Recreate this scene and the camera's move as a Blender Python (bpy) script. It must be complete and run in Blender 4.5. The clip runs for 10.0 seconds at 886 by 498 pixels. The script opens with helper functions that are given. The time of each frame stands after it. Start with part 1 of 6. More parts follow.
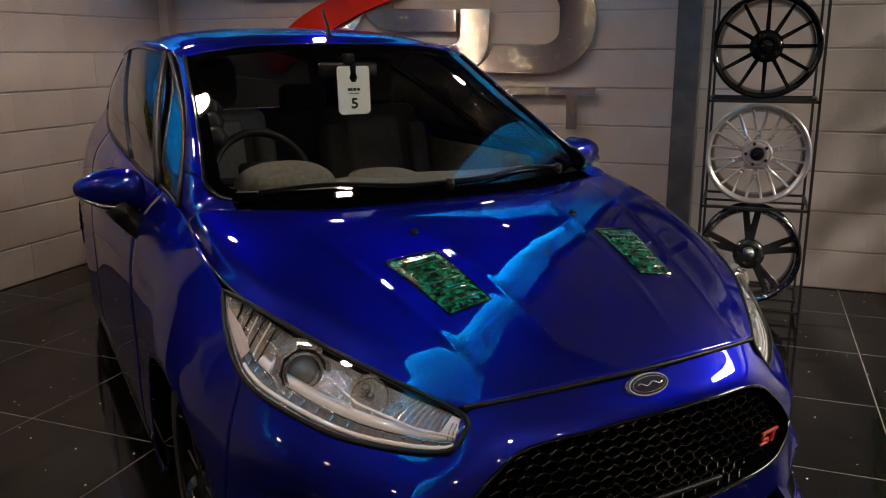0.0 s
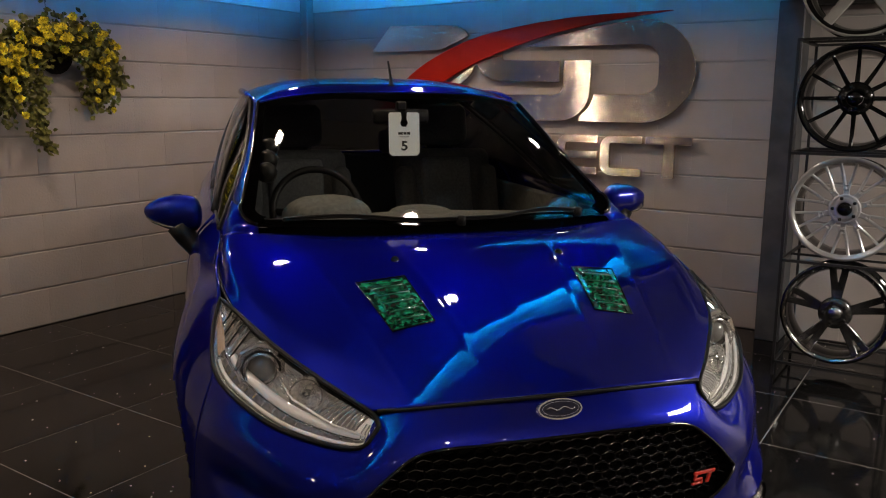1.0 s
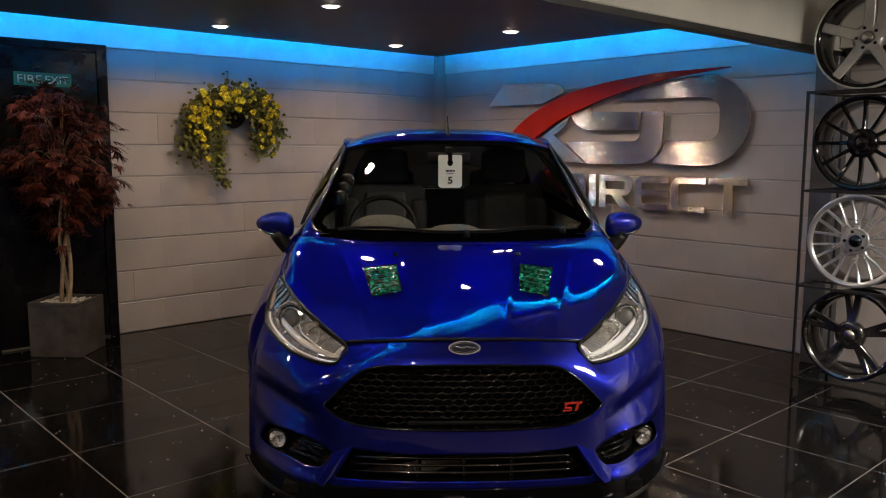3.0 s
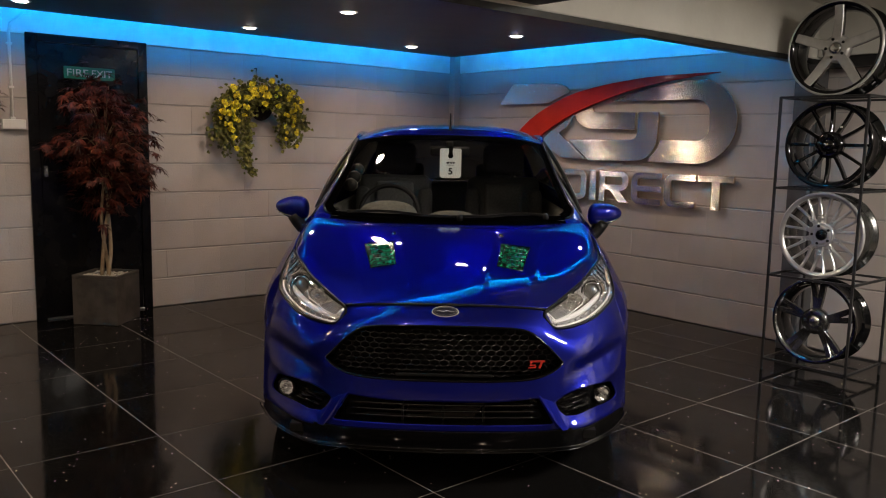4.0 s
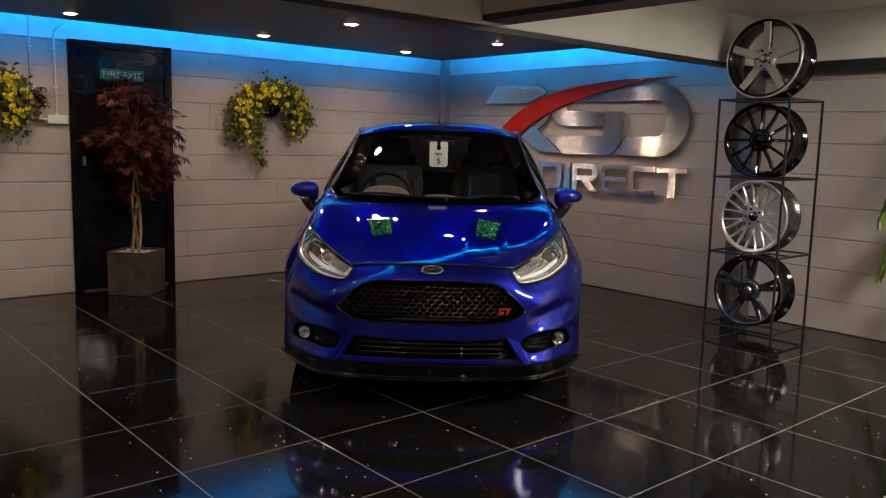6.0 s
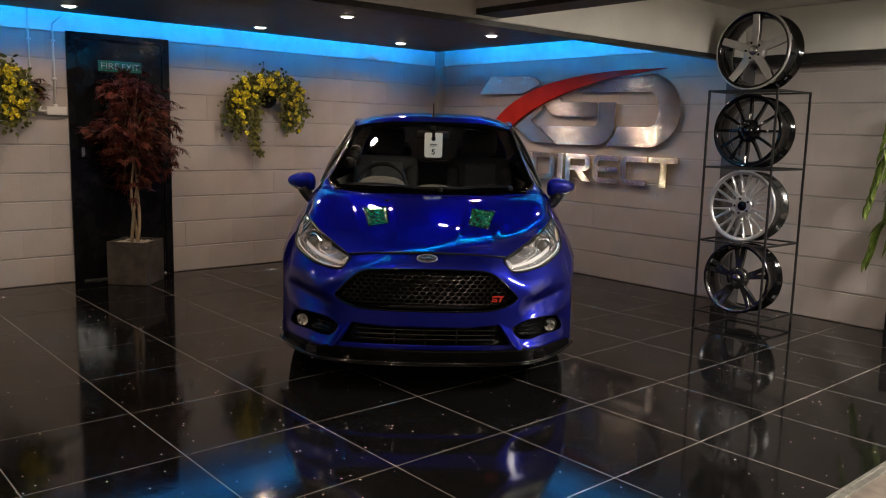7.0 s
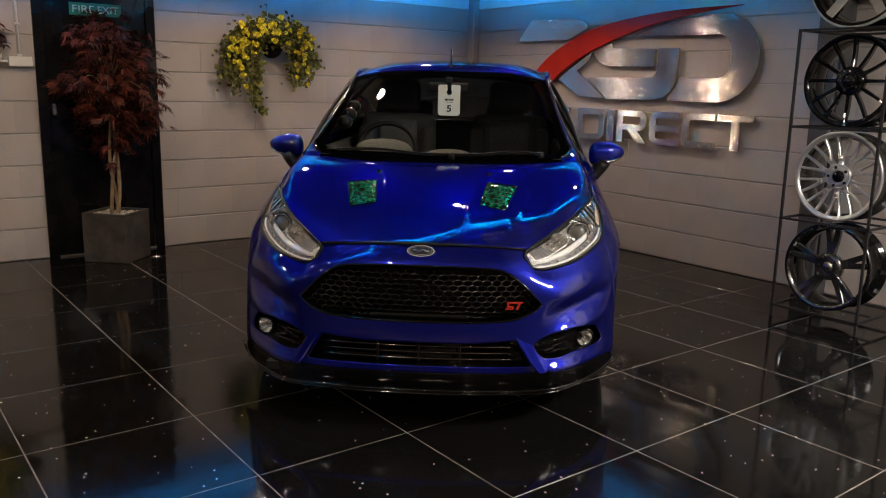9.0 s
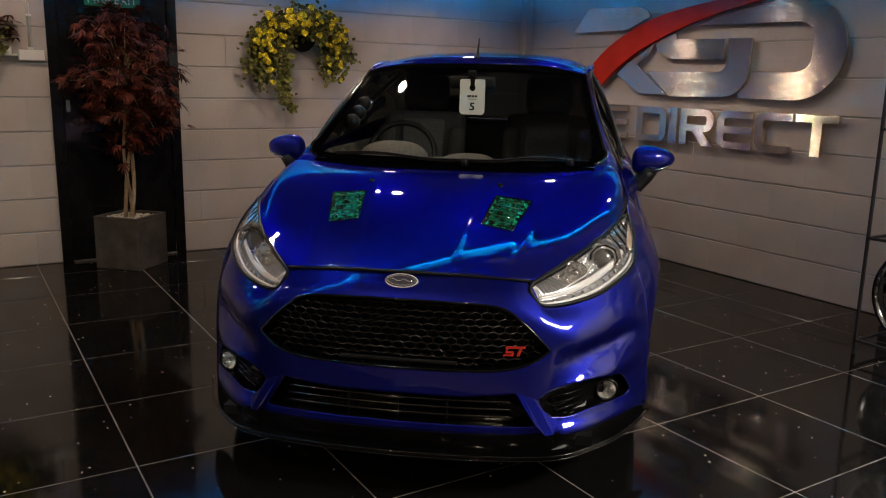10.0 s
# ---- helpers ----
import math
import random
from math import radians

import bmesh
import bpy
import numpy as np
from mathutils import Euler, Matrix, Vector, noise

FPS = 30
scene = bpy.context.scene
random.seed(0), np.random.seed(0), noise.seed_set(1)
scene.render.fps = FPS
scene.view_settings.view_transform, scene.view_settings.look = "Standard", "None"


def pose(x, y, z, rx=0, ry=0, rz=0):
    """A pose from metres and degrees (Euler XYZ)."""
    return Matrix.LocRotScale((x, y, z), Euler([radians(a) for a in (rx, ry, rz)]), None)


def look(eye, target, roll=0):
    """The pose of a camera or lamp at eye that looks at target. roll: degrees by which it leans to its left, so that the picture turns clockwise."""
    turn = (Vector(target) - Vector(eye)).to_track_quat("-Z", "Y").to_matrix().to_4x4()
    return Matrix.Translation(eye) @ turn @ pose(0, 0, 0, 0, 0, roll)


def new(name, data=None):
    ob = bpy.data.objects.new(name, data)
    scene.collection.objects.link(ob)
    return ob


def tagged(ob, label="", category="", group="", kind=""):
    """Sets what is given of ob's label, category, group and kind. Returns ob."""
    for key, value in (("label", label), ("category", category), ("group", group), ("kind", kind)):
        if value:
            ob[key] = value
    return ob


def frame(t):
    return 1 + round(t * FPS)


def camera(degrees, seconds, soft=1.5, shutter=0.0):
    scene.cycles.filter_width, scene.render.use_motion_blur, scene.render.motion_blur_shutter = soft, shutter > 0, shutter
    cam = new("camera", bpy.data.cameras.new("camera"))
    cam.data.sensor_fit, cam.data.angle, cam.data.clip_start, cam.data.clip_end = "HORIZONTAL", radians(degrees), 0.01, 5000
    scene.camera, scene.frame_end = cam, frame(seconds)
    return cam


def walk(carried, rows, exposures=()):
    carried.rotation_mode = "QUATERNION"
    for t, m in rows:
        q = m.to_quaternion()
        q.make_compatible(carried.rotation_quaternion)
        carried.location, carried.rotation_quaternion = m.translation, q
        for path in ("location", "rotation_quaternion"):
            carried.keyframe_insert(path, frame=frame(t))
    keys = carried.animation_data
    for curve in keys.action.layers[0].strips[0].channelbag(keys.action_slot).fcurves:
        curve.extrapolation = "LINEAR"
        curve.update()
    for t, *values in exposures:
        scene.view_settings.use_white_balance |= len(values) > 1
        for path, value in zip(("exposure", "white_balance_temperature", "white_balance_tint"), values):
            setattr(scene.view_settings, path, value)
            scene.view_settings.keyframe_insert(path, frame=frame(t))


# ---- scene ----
cam = camera(57.5, 10.0, soft=1.1)
PATH = [
    (0, (1.258, 0.297, 1.357), (0.561, 2.136, 0.876), -0.3),
    (0.5, (1.551, 0.394, 1.365), (0.582, 2.119, 0.931), -0.5),
    (1, (1.828, 0.35, 1.356), (0.726, 2.009, 0.989), 0.3),
    (1.5, (2.103, 0.266, 1.381), (0.875, 1.84, 1.045), 0.6),
    (2, (2.437, 0.245, 1.385), (1.06, 1.7, 1.09), 0.7),
    (2.5, (2.707, 0.146, 1.362), (1.265, 1.542, 1.089), 0.7),
    (2.7, (2.828, 0.119, 1.345), (1.366, 1.495, 1.085), 0.3),
    (3.8, (3.415, -0.045, 1.345), (1.885, 1.255, 1.083), 1.0),
    (4, (3.477, -0.107, 1.335), (1.944, 1.19, 1.073), 1.2),
    (4.5, (3.64, -0.253, 1.333), (2.12, 1.06, 1.076), 1.4),
    (5, (3.839, -0.35, 1.316), (2.309, 0.95, 1.058), 1.4),
    (6.5, (4.203, -0.689, 1.313), (2.689, 0.627, 1.035), 1.5),
    (7, (4.217, -0.688, 1.323), (2.707, 0.628, 1.03), 1.4),
    (7.5, (4.129, -0.567, 1.305), (2.605, 0.728, 0.989), 1.1),
    (8, (3.979, -0.331, 1.303), (2.411, 0.903, 0.956), 0.9),
    (8.5, (3.785, -0.113, 1.292), (2.205, 1.098, 0.918), 1.2),
    (9, (3.575, 0.151, 1.304), (1.994, 1.351, 0.902), 1.2),
    (9.5, (3.429, 0.481, 1.297), (1.796, 1.607, 0.885), 1.0),
    (10, (3.272, 0.74, 1.296), (1.583, 1.777, 0.884), 1.2),
]
walk(cam, [(t, look(eye, target, roll)) for t, eye, target, roll in PATH], exposures=[(0, -0.16), (0.5, -0.25), (1.5, -0.25), (2.5, -0.18), (4, 0.0), (7, 0.0), (8.5, 0.06), (9.2, 0.0), (10, -0.18)])

# ---- light ----
world = bpy.data.worlds.new("showroom_world")
scene.world = world
world.use_nodes = True
world.node_tree.nodes["Background"].inputs[0].default_value = (0.05, 0.05, 0.055, 1)
world.node_tree.nodes["Background"].inputs[1].default_value = 0.02
WARM = (1.0, 0.755, 0.56)
CEIL = 2.135


# ---- materials ----
def material(name, colour, rough=0.5, metal=0.0, coat=0.0, **more):
    m = bpy.data.materials.new(name)
    m.use_nodes = True
    b = m.node_tree.nodes["Principled BSDF"]
    b.inputs["Base Color"].default_value = (*colour, 1)
    b.inputs["Roughness"].default_value = rough
    b.inputs["Metallic"].default_value = metal
    b.inputs["Coat Weight"].default_value = coat
    b.inputs["Coat Roughness"].default_value = 0.02
    for k, v in more.items():
        b.inputs[k.replace("_", " ")].default_value = v
    return m


def node(m, kind, **values):
    n = m.node_tree.nodes.new(kind)
    for k, v in values.items():
        if k in n.inputs:
            n.inputs[k].default_value = v
    return n


def link(m, a, out, b, inp):
    m.node_tree.links.new(a.outputs[out], b.inputs[inp])


def vary(m, colour, other, scale=8.0, detail=6.0, bump=0.0, bump_scale=120.0, low=0.35, high=0.65, rough=None, stretch=None, random_tint=0.0):
    """Noise between two colours, with a fine bump, in object space."""
    b = m.node_tree.nodes["Principled BSDF"]
    co = node(m, "ShaderNodeTexCoord")
    mp = node(m, "ShaderNodeMapping")
    if stretch:
        mp.inputs["Scale"].default_value = stretch
    link(m, co, "Object", mp, "Vector")
    n = node(m, "ShaderNodeTexNoise", Scale=scale, Detail=detail)
    link(m, mp, 0, n, "Vector")
    ramp = node(m, "ShaderNodeValToRGB")
    ramp.color_ramp.elements[0].position, ramp.color_ramp.elements[0].color = low, (*colour, 1)
    ramp.color_ramp.elements[1].position, ramp.color_ramp.elements[1].color = high, (*other, 1)
    link(m, n, 0, ramp, 0)
    last = ramp
    if random_tint:
        info = node(m, "ShaderNodeObjectInfo")
        hsv = node(m, "ShaderNodeHueSaturation")
        mr = node(m, "ShaderNodeMapRange")
        mr.inputs["To Min"].default_value, mr.inputs["To Max"].default_value = 1 - random_tint, 1 + random_tint
        link(m, info, "Random", mr, 0)
        link(m, mr, 0, hsv, "Value")
        link(m, ramp, 0, hsv, "Color")
        last = hsv
    link(m, last, 0, b, "Base Color")
    if rough:
        mr = node(m, "ShaderNodeMapRange")
        mr.inputs["To Min"].default_value, mr.inputs["To Max"].default_value = rough
        link(m, n, 0, mr, 0)
        link(m, mr, 0, b, "Roughness")
    if bump:
        f = node(m, "ShaderNodeTexNoise", Scale=bump_scale, Detail=4.0)
        link(m, mp, 0, f, "Vector")
        bp = node(m, "ShaderNodeBump", Strength=bump, Distance=0.004)
        link(m, f, 0, bp, "Height")
        link(m, bp, 0, b, "Normal")
    return m


BLOCK = vary(material("painted_block", (0.46, 0.41, 0.385), 0.55), (0.43, 0.382, 0.358), (0.49, 0.437, 0.41), 3.0, 8, 0.3, 70, rough=(0.45, 0.7), random_tint=0.012)
MORTAR = vary(material("painted_mortar", (0.39, 0.37, 0.35), 0.7), (0.35, 0.33, 0.32), (0.42, 0.40, 0.38), 9.0, 6, 0.4, 150)
PLASTER = vary(material("cream_plaster", (0.74, 0.72, 0.66), 0.6), (0.69, 0.67, 0.61), (0.79, 0.77, 0.71), 2.5, 8, 0.35, 40)
SHADE = vary(material("dark_wall_paint", (0.06, 0.06, 0.062), 0.6), (0.05, 0.05, 0.052), (0.07, 0.07, 0.073), 2.5, 6, 0.2, 60)
CEILING = vary(material("charcoal_ceiling", (0.035, 0.035, 0.038), 0.5), (0.03, 0.03, 0.033), (0.042, 0.042, 0.045), 5, 5, 0.15, 60)
BLACKTRIM = vary(material("black_trim_paint", (0.02, 0.02, 0.02), 0.45), (0.016, 0.016, 0.016), (0.03, 0.028, 0.026), 14, 5, 0.1, 80)
DOOR = vary(material("black_gloss_door", (0.008, 0.008, 0.009), 0.18, Specular_IOR_Level=0.3), (0.005, 0.005, 0.006), (0.010, 0.010, 0.011), 6, 6, 0.35, 16, rough=(0.08, 0.2))
WHITE = vary(material("white_paint", (0.78, 0.78, 0.76), 0.45), (0.72, 0.72, 0.70), (0.82, 0.82, 0.80), 6, 5, 0.1, 60)
PVC = material("white_plastic", (0.75, 0.74, 0.70), 0.35)
GREY_STEEL = vary(material("dark_grey_paint", (0.06, 0.06, 0.065), 0.4), (0.05, 0.05, 0.055), (0.08, 0.08, 0.085), 10, 5, 0.1, 60)
POWDER = material("black_powder_coat", (0.012, 0.012, 0.013), 0.42)
CARPET = vary(material("brown_floor", (0.09, 0.07, 0.05), 0.6), (0.07, 0.055, 0.04), (0.12, 0.095, 0.07), 20, 8, 0.4, 200)
ALU = vary(material("aluminium_trim", (0.5, 0.48, 0.44), 0.35, 1.0), (0.42, 0.40, 0.36), (0.55, 0.53, 0.5), 30, 4)


def tile_material():
    """Polished black quartz with bright flecks."""
    m = material("black_quartz_tile", (0.008, 0.008, 0.008), 0.05, Specular_IOR_Level=0.30)
    b = m.node_tree.nodes["Principled BSDF"]
    co = node(m, "ShaderNodeTexCoord")
    info = node(m, "ShaderNodeObjectInfo")
    add = node(m, "ShaderNodeVectorMath")
    mul = node(m, "ShaderNodeVectorMath")
    mul.operation = "SCALE"
    comb = node(m, "ShaderNodeCombineXYZ")
    for k in range(3):
        link(m, info, "Random", comb, k)
    link(m, comb, 0, mul, 0)
    mul.inputs["Scale"].default_value = 37.0
    link(m, co, "Object", add, 0)
    link(m, mul, 0, add, 1)
    v = node(m, "ShaderNodeTexVoronoi", Scale=46.0)
    link(m, add, 0, v, "Vector")
    pick = node(m, "ShaderNodeSeparateColor")
    link(m, v, "Color", pick, 0)
    rare = node(m, "ShaderNodeMath")
    rare.operation = "GREATER_THAN"
    rare.inputs[1].default_value = 0.955
    link(m, pick, 0, rare, 0)
    near = node(m, "ShaderNodeMath")
    near.operation = "LESS_THAN"
    near.inputs[1].default_value = 0.16
    link(m, v, "Distance", near, 0)
    fleck = node(m, "ShaderNodeMath")
    fleck.operation = "MULTIPLY"
    link(m, rare, 0, fleck, 0)
    link(m, near, 0, fleck, 1)
    n = node(m, "ShaderNodeTexNoise", Scale=3.0, Detail=7.0)
    link(m, add, 0, n, "Vector")
    ramp = node(m, "ShaderNodeValToRGB")
    ramp.color_ramp.elements[0].color = (0.003, 0.003, 0.003, 1)
    ramp.color_ramp.elements[1].color = (0.008, 0.0075, 0.0075, 1)
    link(m, n, 0, ramp, 0)
    tint = node(m, "ShaderNodeHueSaturation", Saturation=0.5, Value=1.1)
    link(m, v, "Color", tint, "Color")
    mix = node(m, "ShaderNodeMix")
    mix.data_type = "RGBA"
    link(m, fleck, 0, mix, 0)
    link(m, ramp, 0, mix, 6)
    link(m, tint, 0, mix, 7)
    link(m, mix, 2, b, "Base Color")
    smear = node(m, "ShaderNodeMapRange")
    smear.inputs["To Min"].default_value, smear.inputs["To Max"].default_value = 0.03, 0.13
    wave = node(m, "ShaderNodeTexNoise", Scale=7.0, Detail=2.0)
    link(m, add, 0, wave, "Vector")
    relief = node(m, "ShaderNodeBump", Strength=0.12, Distance=0.004)
    link(m, wave, 0, relief, "Height")
    link(m, relief, 0, b, "Normal")
    link(m, n, 0, smear, 0)
    r = node(m, "ShaderNodeMath")
    r.operation = "MULTIPLY_ADD"
    r.inputs[1].default_value = 0.35
    link(m, fleck, 0, r, 0)
    link(m, smear, 0, r, 2)
    link(m, r, 0, b, "Roughness")
    return m


TILE = tile_material()
GROUT = vary(material("grey_grout", (0.2, 0.19, 0.17), 0.8), (0.10, 0.093, 0.085), (0.22, 0.20, 0.18), 12, 5)


def brushed(name, colour, rough, spread):
    """Metal brushed level: hair-fine grooves tilt its normal up and down, so lamps smear into upright streaks."""
    m = vary(material(name, colour, rough, 1.0), tuple(c * 0.95 for c in colour), colour, 4.0, 8, stretch=(2, 2, 160))
    b = m.node_tree.nodes["Principled BSDF"]
    geo = node(m, "ShaderNodeNewGeometry")
    snap = node(m, "ShaderNodeVectorMath")
    snap.operation = "SNAP"
    snap.inputs[1].default_value = (0.002, 1.0, 0.00005)
    link(m, geo, "Position", snap, 0)
    grain = node(m, "ShaderNodeTexWhiteNoise")
    link(m, snap, 0, grain, "Vector")
    tilt = node(m, "ShaderNodeMapRange")
    tilt.inputs["To Min"].default_value, tilt.inputs["To Max"].default_value = -spread, spread
    link(m, grain, "Value", tilt, 0)
    up = node(m, "ShaderNodeCombineXYZ")
    link(m, tilt, 0, up, "Z")
    add = node(m, "ShaderNodeVectorMath")
    link(m, geo, "Normal", add, 0)
    link(m, up, 0, add, 1)
    unit = node(m, "ShaderNodeVectorMath")
    unit.operation = "NORMALIZE"
    link(m, add, 0, unit, 0)
    link(m, unit, 0, b, "Normal")
    return m


STEEL = brushed("brushed_steel", (0.73, 0.625, 0.545), 0.18, 0.52)
RED = vary(material("red_enamel", (0.55, 0.03, 0.016), 0.35, 0.0, 0.35, Specular_IOR_Level=0.1), (0.46, 0.016, 0.008), (0.55, 0.024, 0.012), 5, 4)


def paint():
    m = material("metallic_blue_paint", (0.006, 0.006, 0.32), 0.42, 0.82, 1.0, Specular_IOR_Level=0.0, Specular_Tint=(0.06, 0.06, 0.6, 1))
    b = m.node_tree.nodes["Principled BSDF"]
    co = node(m, "ShaderNodeTexCoord")
    v = node(m, "ShaderNodeTexVoronoi", Scale=1400.0)
    link(m, co, "Object", v, "Vector")
    ramp = node(m, "ShaderNodeValToRGB")
    ramp.color_ramp.elements[0].color = (0.0045, 0.0070, 0.135, 1)
    ramp.color_ramp.elements[1].color = (0.0085, 0.013, 0.255, 1)
    sep = node(m, "ShaderNodeSeparateColor")
    link(m, v, "Color", sep, 0)
    link(m, sep, 0, ramp, 0)
    link(m, ramp, 0, b, "Base Color")
    return m


BLUE = paint()
GLOSSBLACK = material("gloss_black_plastic", (0.003, 0.003, 0.0035), 0.10, 0.0, 0.3, Specular_IOR_Level=0.35)
GRILLEBLACK = material("black_grille_plastic", (0.003, 0.003, 0.0035), 0.24, Specular_IOR_Level=0.3)
SLATGLOSS = material("polished_black_slat", (0.004, 0.004, 0.0042), 0.12, 0.0, 1.0)
LIPBLACK = material("black_splitter_gloss", (0.002, 0.002, 0.0022), 0.07, Specular_IOR_Level=0.3)
SATINBLACK = vary(material("satin_black_plastic", (0.006, 0.006, 0.006), 0.4, Specular_IOR_Level=0.2), (0.005, 0.005, 0.005), (0.009, 0.009, 0.009), 40, 4)
FRIT = material("black_ceramic_border", (0.001, 0.001, 0.001), 0.8, Specular_IOR_Level=0.0)
CHROME = material("chrome", (0.85, 0.85, 0.85), 0.08, 1.0)
SATINCHROME = material("satin_chrome", (0.62, 0.62, 0.60), 0.25, 1.0)
LAMPWHITE = material("lamp_housing_silver", (0.86, 0.85, 0.83), 0.16, 0.75)
RUBBER = vary(material("tyre_rubber", (0.012, 0.012, 0.012), 0.7), (0.010, 0.010, 0.010), (0.02, 0.02, 0.02), 30, 4)
TRIMGREY = vary(material("dashboard_plastic", (0.12, 0.115, 0.10), 0.7, Specular_IOR_Level=0.2), (0.085, 0.083, 0.072), (0.125, 0.12, 0.105), 60, 5, 0.3, 400)
FABRIC = vary(material("charcoal_fabric", (0.06, 0.06, 0.058), 0.9), (0.05, 0.05, 0.048), (0.075, 0.075, 0.072), 90, 5, 0.3, 300)
GREYFABRIC = vary(material("grey_seat_fabric", (0.10, 0.10, 0.098), 0.9), (0.085, 0.085, 0.083), (0.12, 0.12, 0.117), 90, 5, 0.3, 300)
REDPLASTIC = material("red_badge_enamel", (0.5, 0.03, 0.02), 0.3, 0.0, 0.5)


def glass(name, tint=(1, 1, 1), gloss=1.0, ior=1.5):
    """Thin clear pane: lets light through, mirrors more at a slant."""
    m = bpy.data.materials.new(name)
    m.use_nodes = True
    m.node_tree.nodes.clear()
    out = node(m, "ShaderNodeOutputMaterial")
    t = node(m, "ShaderNodeBsdfTransparent", Color=(*tint, 1))
    g = node(m, "ShaderNodeBsdfGlossy", Roughness=0.01, Color=(gloss, gloss, gloss, 1))
    lw = node(m, "ShaderNodeLayerWeight", Blend=0.5)
    pw = node(m, "ShaderNodeMath")
    pw.operation = "POWER"
    pw.inputs[1].default_value = 5.0
    link(m, lw, "Facing", pw, 0)
    f = node(m, "ShaderNodeMath")
    f.operation = "MULTIPLY_ADD"
    f0 = ((ior - 1) / (ior + 1)) ** 2 * 1.6
    f.inputs[1].default_value, f.inputs[2].default_value = 1 - f0, f0
    link(m, pw, 0, f, 0)
    mix = node(m, "ShaderNodeMixShader")
    link(m, f, 0, mix, 0)
    link(m, t, 0, mix, 1)
    link(m, g, 0, mix, 2)
    link(m, mix, 0, out, 0)
    return m


SCREEN = glass("windscreen_glass", (0.90, 0.93, 0.91), 1.0, 1.52)
TINTED = glass("tinted_glass", (0.045, 0.05, 0.05), 1.0, 1.55)
LENS = glass("lamp_lens_glass", (0.95, 0.96, 0.97), 1.0, 1.45)


def glow(name, colour, strength):
    m = bpy.data.materials.new(name)
    m.use_nodes = True
    m.node_tree.nodes.clear()
    out = node(m, "ShaderNodeOutputMaterial")
    e = node(m, "ShaderNodeEmission", Color=(*colour, 1), Strength=strength)
    link(m, e, 0, out, 0)
    return m


LED = glow("blue_led_strip", (0.0, 0.32, 1.0), 78.0)
LEDSOFT = glow("blue_led_diffuser", (0.0, 0.36, 1.0), 155.0)
SPOT = glow("downlight_lens", (1.0, 0.86, 0.68), 60.0)


# ---- mesh helpers ----
def part(name, bm, mat, parent=None, label="", smooth=False, kind=""):
    me = bpy.data.meshes.new(name)
    bm.normal_update()
    bm.to_mesh(me)
    bm.free()
    if smooth:
        me.shade_smooth()
    for mm in (mat if isinstance(mat, (list, tuple)) else [mat]):
        me.materials.append(mm)
    ob = new(name, me)
    if parent:
        ob.parent = parent
    if label or kind:
        tagged(ob, label, kind=kind)
    return ob


def thing(name, label, category, m=None, group="", kind=""):
    ob = new(name)
    ob.empty_display_size = 0.1
    if m is not None:
        ob.matrix_basis = m
    return tagged(ob, label, category, group, kind)


def slab(x0, x1, y0, y1, z0, z1, bevel=0.0, bm=None, seg=1):
    bm = bm or bmesh.new()
    vs = bmesh.ops.create_cube(bm, size=1.0)["verts"]
    for v in vs:
        v.co = ((x0 + x1) / 2 + v.co.x * (x1 - x0), (y0 + y1) / 2 + v.co.y * (y1 - y0), (z0 + z1) / 2 + v.co.z * (z1 - z0))
    if bevel:
        es = list({e for v in vs for e in v.link_edges})
        bmesh.ops.bevel(bm, geom=es, offset=bevel, segments=seg, affect="EDGES", profile=0.5)
    return bm


def spline(pts, n, bend=False):
    """n points along a smooth curve through pts; bend: it goes on curving at its ends."""
    p = [Vector(q) for q in pts]
    if bend:
        p = [3 * p[0] - 3 * p[1] + p[2]] + p + [3 * p[-1] - 3 * p[-2] + p[-3]]
    else:
        p = [2 * p[0] - p[1]] + p + [2 * p[-1] - p[-2]]
    segs = len(p) - 3
    out = []
    for i in range(n):
        f = i / (n - 1) * segs
        k = min(int(f), segs - 1)
        t = f - k
        a, b, c, d = p[k:k + 4]
        out.append(0.5 * ((2 * b) + (c - a) * t + (2 * a - 5 * b + 4 * c - d) * t * t + (3 * b - a - 3 * c + d) * t ** 3))
    return out


def loft(rows, n, m, bend=False):
    """An n by m net of points through rows of control points."""
    across = [spline(r, m) for r in rows]
    cols = [spline([across[i][j] for i in range(len(rows))], n, bend) for j in range(m)]
    return [[cols[j][i] for j in range(m)] for i in range(n)]


def net(P, bm=None, keep=None, both=False, flip=False):
    """Faces over a net of points; both: its mirror image (y to -y) too, welded on the middle line."""
    bm = bm or bmesh.new()
    for side in ((1, -1) if both else (1,)):
        V = [[bm.verts.new((p[0], p[1] * side, p[2])) for p in r] for r in P]
        for i in range(len(P) - 1):
            for j in range(len(P[0]) - 1):
                q = [V[i][j], V[i][j + 1], V[i + 1][j + 1], V[i + 1][j]]
                if (side < 0) != flip:
                    q.reverse()
                bm.faces.new(q)
    if both:
        bmesh.ops.remove_doubles(bm, verts=bm.verts[:], dist=1e-4)
    return bm


